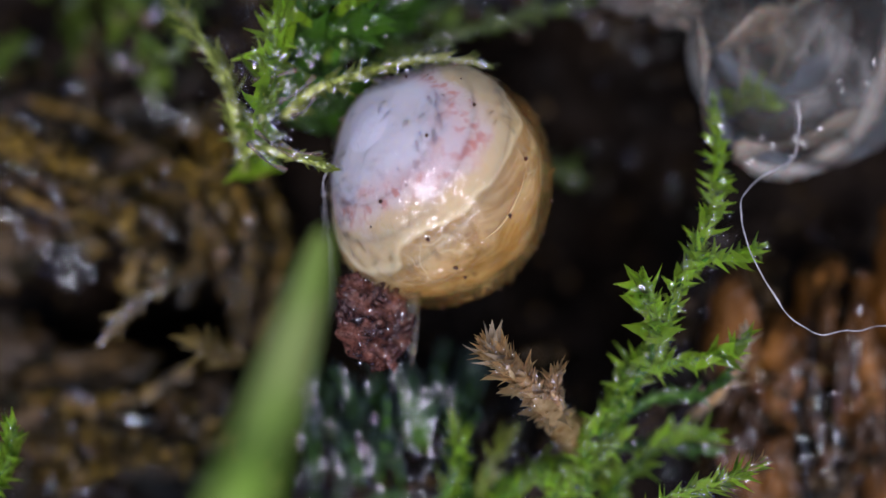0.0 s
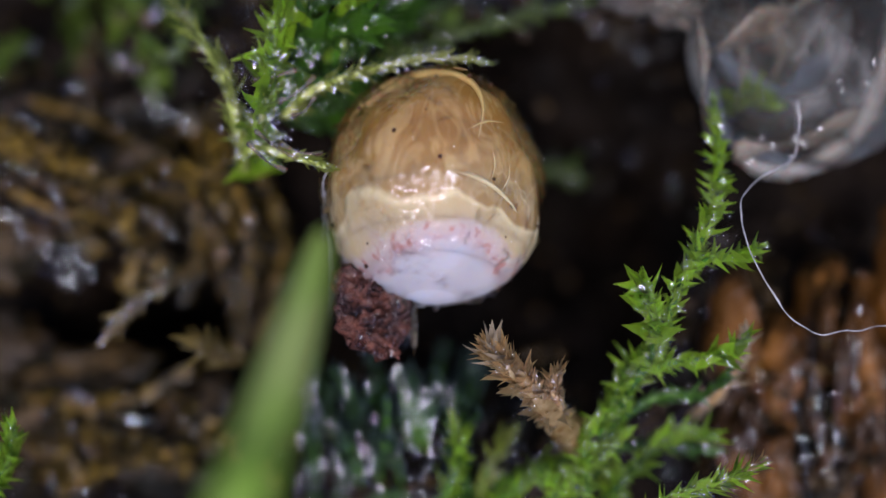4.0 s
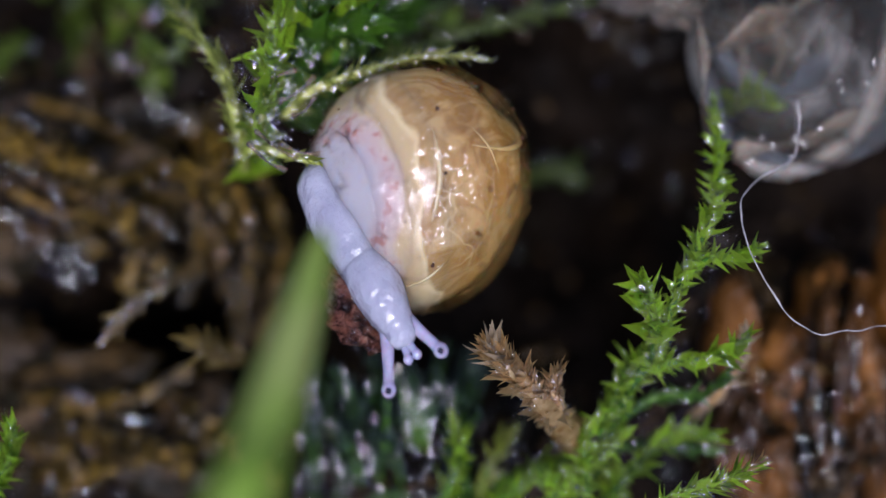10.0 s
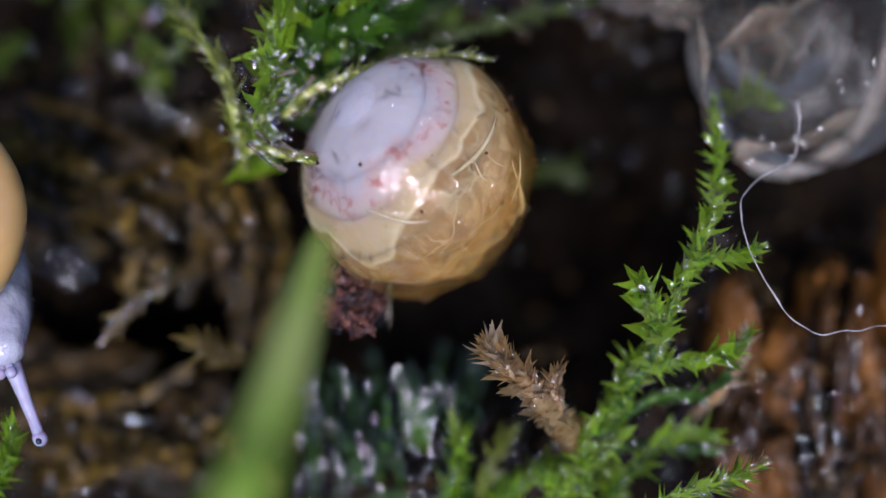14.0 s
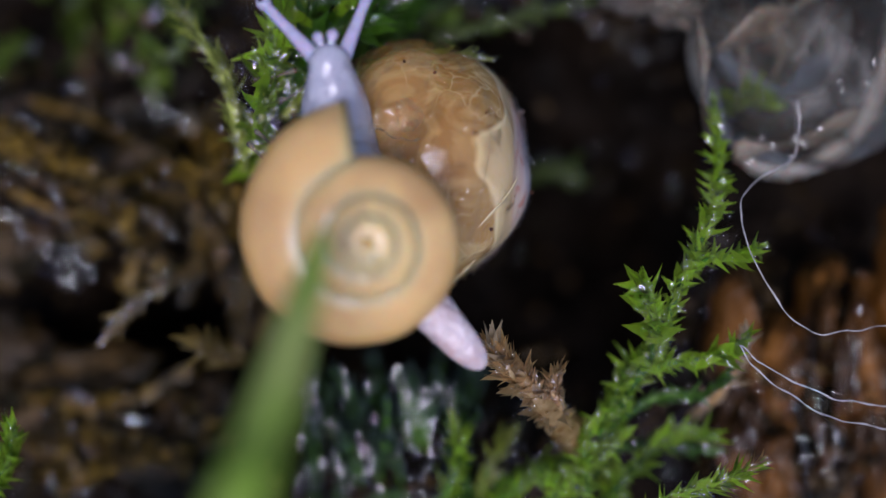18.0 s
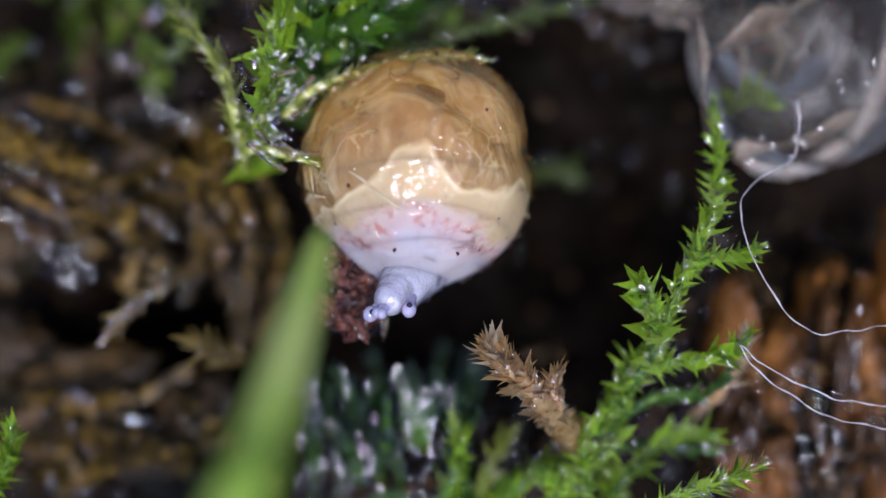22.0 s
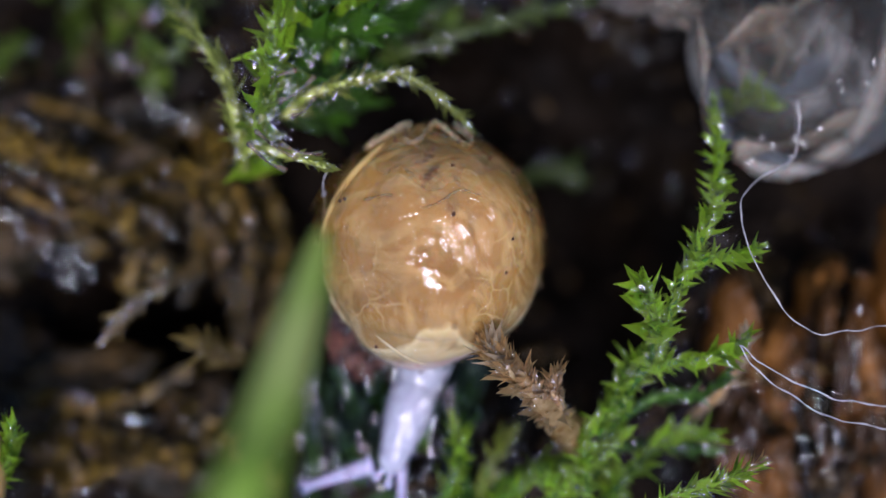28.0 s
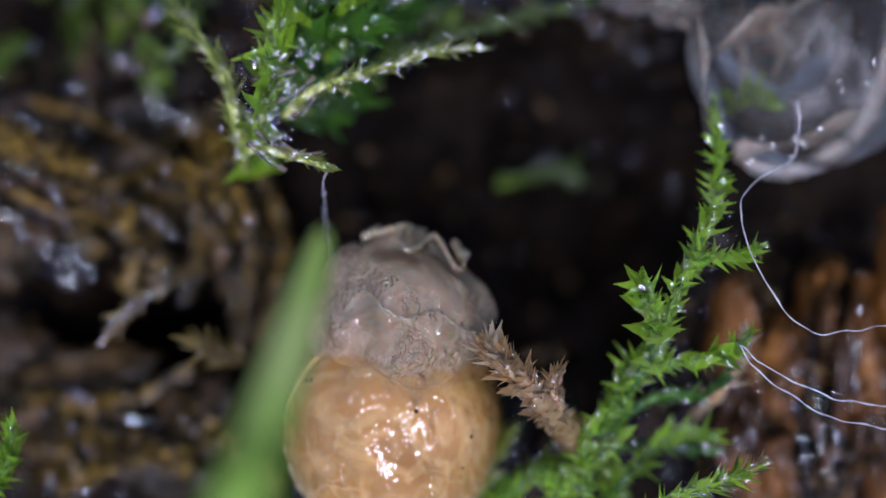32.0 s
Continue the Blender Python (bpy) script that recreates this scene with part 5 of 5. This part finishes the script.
def build_leaf_scrap():
    bm = bmesh.new()
    n, m = 44, 52
    g = []
    for i in range(n + 1):
        row = []
        for j in range(m + 1):
            t = j / m
            w = 70 * (math.sin(math.pi * (0.16 + 0.80 * t)) ** 0.6) * (1 + 0.3 * noise.noise(Vector((t * 6, 3, 0))) + 0.12 * noise.noise(Vector((t * 19, 1, 0))))
            x = (2 * i / n - 1) * w + 10 * noise.noise(Vector((t * 5, i * 0.1, 5)))
            z = 22 * noise.noise(Vector((i * 0.11, j * 0.11, 1))) + 18 * noise.noise(Vector((i * 0.28, j * 0.28, 4))) + 12 * noise.noise(Vector((i * 0.6, j * 0.6, 9)))
            row.append(bm.verts.new((size(x), size(90 - 185 * t), size(z))))
        g.append(row)
    for i in range(n):
        for j in range(m):
            bm.faces.new((g[i][j], g[i][j + 1], g[i + 1][j + 1], g[i + 1][j]))
    bmesh.ops.solidify(bm, geom=bm.faces, thickness=0.0003)
    ob = part("leaf_scrap", bm, LEAF_RED)
    rng = random.Random(3)
    part("leaf_stalk", tube(soft_path([Vector((size(x), size(y), size(z))) for x, y, z in ((8, -50, -4), (14, -85, -4), (20, -104, -6))], 6), lambda t: size(7 - 5 * t), 7, 1, 0.3), LEAF_RED, ob, "torn stalk of the leaf")
    wet = bmesh.new()
    for _ in range(90):
        film_patch(wet, Vector((size(rng.uniform(-52, 52)), size(rng.uniform(-85, 80)), size(rng.uniform(4, 14)))), rng, size(rng.uniform(3, 8)))
    tagged(part("moisture", wet, WATER, ob), kind="stuff")
    web = bmesh.new()
    n = 12
    g = [[web.verts.new((size(50 + 55 * (i / n) * (1 - j / n) ** 0.7), size(60 - 165 * j / n), size(-6 + 10 * noise.noise(Vector((i * 0.3, j * 0.3, 7)))))) for j in range(n + 1)] for i in range(n + 1)]
    for i in range(n):
        for j in range(n):
            web.faces.new((g[i][j], g[i][j + 1], g[i + 1][j + 1], g[i + 1][j]))
    bmesh.ops.solidify(web, geom=web.faces, thickness=0.0001)
    part("slime_web", web, SLIME, ob, "clear skin of slime stretched beside the leaf")
    return tagged(ob, "wet crumpled red-brown scrap of rotten leaf under the snail", "dead leaf")


# ---- build ----
build_ground()
build_wood()
build_husk()
build_blade()
build_hairs()
build_slime_line()
build_litter()
build_moss()
build_growth()
leaf_scrap = build_leaf_scrap()
trapped = build_trapped_snail()
crossing = build_crossing_snail("golden snail with lavender feelers crawling over the moss", size(194, 3))
left_snail = build_crossing_snail("golden snail with lavender feelers at the edge of the moss", size(194, 3))
membrane = build_membrane(trapped[0])
bubble = build_bubble(trapped[0])
arched = moss_shoot([(505, 205, -4), (545, 165, -2.4), (610, 140, -1.8), (705, 112, -1.6)], 38, 3.0, 0.85, MOSS_OLIVE, MOSS_OLIVE, "olive moss shoot bent over the snail shell", 31, 11, wet=1.0, broad="thin")
arched_tip = moss_shoot([(690, 116, -1.7), (740, 102, -1.8), (800, 96, -2.2), (865, 100, -2.6)], 30, 3.4, 0.75, MOSS_OLIVE, MOSS_OLIVE, "thin olive tip of a bent moss shoot", 32, 7, broad="thin")
threads = [hair([(1310, 612, 0.3), (1345, 640, 0.3), (1420, 682, 0), (1490, 708, 0), (1620, 724, -0.5)], 3.3, "wet slime thread pulled across the wood", "slime_thread"),
           hair([(1308, 612, 0.3), (1340, 655, 0.3), (1410, 705, 0.3), (1480, 742, 0), (1620, 768, -0.3)], 3.3, "wet slime thread pulled across the wood", "slime_thread")]


# ---- what moves ----
def crawl(snail, rows, R=R1, under=0.0, reach=size(150)):
    """Moves a snail's root, body, feelers and tail. rows: seconds, shell centre, way of the opening, then the head's fork and
    the two feeler tips, or nothing where the body is drawn in."""
    root, sh, lobes, feelers, lower = snail[:5]
    walk(root, [(r[0], Matrix.Translation(lay(*r[1]))) for r in rows])
    n = len(lobes)
    keys = [[] for _ in range(n)]
    fkeys = [[], []]
    lkeys = [[], []]
    for t, c, way, *rest in rows:
        c = lay(*c)
        way = Vector(way).normalized()
        if rest:
            fork, *tips = [Vector(((q.x - c.x) / root.scale.x, (q.y - c.y) / root.scale.y, q.z - c.z)) for q in (lay(*p) for p in rest)]
        else:
            fork = way * R * 0.35
            side = way.orthogonal().normalized()
            tips = [way * R * 0.5 + side * R * 0.1, way * R * 0.5 - side * R * 0.1]
        a, b = way * R * 0.15 - Vector((0, 0, under)), way * R * (0.82 if rest else 0.25) - Vector((0, 0, under))
        axis = fork - b if (fork - b).length > size(20) else way
        mid = b.lerp(fork, 0.5)
        keys[0].append((t, along(b, way)))
        keys[1].append((t, along(mid, axis)))
        keys[2].append((t, along(fork, axis)))
        for k in (0, 1):
            mid = axis.normalized()
            d = tips[k] - fork
            short = max(0.0, reach - d.length)
            d = tips[k] - (fork - mid * short) + mid * 1e-5
            fkeys[k].append((t, along(tips[k], d)))
            low = (mid * 0.8 + d.normalized() * 0.7).normalized()
            lkeys[k].append((t, along(fork + low * size(46 if rest else 0), low)))
    for ob, rws in zip(lobes + feelers + lower, keys + fkeys + lkeys):
        walk(ob, rws)


def motions():
    crawl(trapped, PATH_1)
    walk(trapped[1], shell_turns())
    walk(leaf_scrap, [(t, Matrix.Translation(lay(x, y, z)) @ pose(0, 0, 0, rx, ry, rz)) for t, x, y, z, rx, ry, rz in (
        (0.0, 662, 565, -1, 0, 15, 12), (2.0, 650, 560, -1, 0, 15, 20), (3.5, 655, 545, -1, 0, 18, 20), (5.5, 670, 565, -1, 0, 10, 8), (7.0, 680, 570, -1, 0, 5, 5),
        (9.0, 648, 545, -1, 0, 18, 22), (12.0, 630, 520, -1.5, 0, 18, 22), (13.0, 600, 505, -1.5, 0, 18, 20), (14.5, 620, 510, -1.5, 0, 18, 20), (17.0, 625, 510, -1.2, 0, 18, 18),
        (19.0, 635, 510, -1, 0, 5, 8), (21.0, 625, 510, -1, 0, 18, 10), (23.0, 612, 525, -2, 0, 18, 10), (24.0, 615, 540, -2, 0, 10, 0), (25.5, 620, 550, -2, 0, 10, 0),
        (27.5, 620, 570, -3, 0, 10, 0), (28.0, 640, 590, -6, 0, 10, 0), (29.0, 660, 640, -8, 0, 10, 0), (32.0, 670, 700, -8, 0, 10, 0))])
    # the snail that comes across
    over = [
        (0.0, (2600, 760, 0), (-1, 0, 0), (2340, 740, 0), (2160, 620, 0), (2160, 860, 0), (2900, 720, -1)),
        (14.5, (2250, 770, 0), (-1, 0, 0), (2000, 750, 0), (1830, 640, 0), (1840, 870, 0), (2530, 720, -1)),
        (16.5, (1256, 762, 2), (-1, 0.1, 0), (1005, 738, 1), (832, 620, 1.5), (852, 862, 1.5), (1500, 690, -1)),
        (16.7, (1170, 752, 3), (-1, 0.2, 0), (900, 715, 1), (792, 560, 1.5), (680, 768, 1.5), (1430, 720, -1)),
        (16.9, (1100, 775, 3), (-0.95, 0.3, 0), (800, 680, 1), (756, 492, 1.5), (584, 696, 1.5), (1372, 640, 0)),
        (17.1, (988, 760, 3.5), (-0.85, 0.6, 0), (745, 590, 1.5), (780, 388, 2), (568, 540, 2), (1304, 608, 0)),
        (17.3, (882, 735, 4), (-0.75, 0.7, 0), (700, 500, 2), (640, 320, 2.5), (480, 480, 2), (1172, 616, 1)),
        (17.5, (768, 662, 4), (-0.6, 0.8, 0), (630, 410, 3), (720, 248, 3.5), (496, 296, 3), (1076, 690, 2)),
        (17.7, (726, 588, 4.5), (-0.5, 0.85, 0), (556, 290, 3.5), (650, 140, 4), (430, 216, 3), (984, 748, 2)),
        (17.9, (652, 452, 4.5), (-0.3, 0.95, 0), (576, 172, 3.5), (644, 40, 3), (432, 80, 3), (884, 690, 3)),
        (18.1, (600, 342, 4), (-0.1, 1, 0), (582, 50, 3), (660, -70, 2), (490, -70, 2), (812, 588, 3)),
        (18.3, (588, 196, 4), (0, 1, 0), (585, -90, 2), (660, -220, 2), (490, -220, 2), (736, 500, 3)),
        (18.5, (582, 60, 3), (0, 1, 0), (580, -230, 1), (650, -350, 1), (480, -350, 1), (656, 285, 2)),
        (18.7, (570, -35, 2), (0, 1, 0), (560, -330, 1), (640, -460, 1), (480, -460, 1), (620, 185, 1)),
        (18.9, (545, -200, 1), (0, 1, 0), (540, -480, 0), (620, -600, 0), (460, -600, 0), (536, 60, 0)),
        (19.2, (520, -420, 0), (0, 1, 0), (520, -700, -1), (600, -820, -1), (440, -820, -1), (520, -170, -1)),
        (32.0, (420, -2200, 0), (0, 1, 0), (420, -2480, 0), (500, -2600, 0), (340, -2600, 0), (420, -1950, 0)),
    ]
    guide(crossing, over)
    edge = [(t, (x, y, z), (math.cos(radians(a)), math.sin(radians(a)), 0)) for t, x, y, z, a in (
        (0.0, 265, 1100, 0, 170), (2.0, 265, 1058, 0, 170), (4.0, 150, 1200, 0, 170), (8.0, -500, 700, 0, 110), (12.2, -520, -60, 0, 20), (12.8, -430, 130, 0, -15), (13.2, -270, 230, 0, -35),
        (13.4, -165, 270, 0, -55), (13.8, -115, 330, 0, -62), (14.2, -100, 440, 0, -66), (14.5, -100, 550, 0, -64), (15.2, 40, 980, 0, -70), (15.9, 160, 1080, 0, -130), (16.5, 262, 1062, 0, -172), (21.0, 262, 1062, 0, -172), (23.0, 100, 1160, 0, -190),
        (24.5, -150, 1150, -2, -170), (26.0, -190, 980, -3, -115), (27.5, -130, 850, -3, -92), (28.2, -140, 835, -3, -88), (28.5, -330, 760, -2, -50), (28.8, -430, 680, -1, -20), (29.3, -340, 600, 0, 6), (29.6, -300, 592, 0, 4), (29.9, -420, 590, 0, 20), (30.3, -620, 560, 0, 70), (32.0, -900, 500, 0, 90))]
    full = []
    for t, (x, y, z), w in edge:
        bend = -30 if 13.3 < t < 15 else 0

        def ahead(d, turn, x=x, y=y, z=z, w=w):
            c, sn = math.cos(radians(turn)), math.sin(radians(turn))
            return (x + d * (w[0] * c - w[1] * sn), y - d * (w[0] * sn + w[1] * c), z)
        fx, fy, fz = ahead(265, 0)
        tips = [ahead(170, bend + k, fx, fy, fz) for k in (-26, 26)]
        full.append((t, (x, y, z), w, (fx, fy, fz), *tips, ahead(-260, 0)))
    guide(left_snail, full)
    away = Matrix.Translation((0.016, 0.002, 0))
    for i, ob in enumerate(threads):
        walk(ob, [(0.0, away), (15.0, away), (16.6 + 0.2 * i, Matrix.Identity(4)), (32.0, Matrix.Identity(4))])
    inside = pose(0, 0, 0, 0, 0, 90)
    walk(membrane, [(0.0, inside @ Matrix.Scale(1, 4)), (27.0, inside), (28.6, pose(0, 0.0012, -0.0004, 0, 0, 90)), (29.6, pose(0, 0.0022, -0.0002, 0, 0, 92)), (30.0, pose(0.0005, 0.0034, 0.0003, 0, 0, 74)), (32.0, pose(0.0006, 0.0042, 0.0003, 0, 0, 72))])
    tucked = pose(0, 0, 0)
    walk(bubble, [(0.0, tucked), (15.5, tucked), (16.3, pose(-0.0026, -0.0009, 0.0046)), (16.7, pose(-0.0025, -0.0009, 0.0047)), (17.1, pose(-0.0025, -0.0009, 0.0047)), (17.6, pose(-0.002, -0.0006, 0.003)), (18.2, tucked), (32.0, tucked)])
    pivot = lay(505, 205, -4)
    knee = lay(700, 113, -1.7)

    def swing(p, a):
        return Matrix.Translation(p) @ pose(0, 0, 0, 0, 0, a) @ Matrix.Translation(-p)

    bends = ((0.0, 0, -6), (14.0, 1, -4), (17.0, 1, -4), (26.0, 1, -6), (27.0, 0, -14), (27.5, -2, -24), (28.0, -4, -40), (28.6, -5, -34), (28.9, -3, -10), (29.2, -2, 4), (29.6, -1, 4), (32.0, 0, 5))
    walk(arched, [(t, swing(pivot, a)) for t, a, b in bends])
    walk(arched_tip, [(t, swing(pivot, a) @ swing(knee, b)) for t, a, b in bends])


def guide(snail, rows):
    """Moves a crawling snail: body under the shell, tail behind."""
    crawl(snail, [r[:6] for r in rows], R1 * 0.8, 0.0022, size(185))
    walk(snail[1], [(r[0], pose(0, 0, 0.0014, 5, -5, math.degrees(math.atan2(r[2][1], r[2][0])) - 4)) for r in rows])
    for i, ob in enumerate(snail[5]):
        s = (i + 1) / 8
        walk(ob, [(r[0], along((lay(*r[6]) - lay(*r[1])) * (s * 0.80) + Vector((0, 0, -0.0022 * (1 - s))), lay(*r[6]) - lay(*r[1]))) for r in rows])


motions()
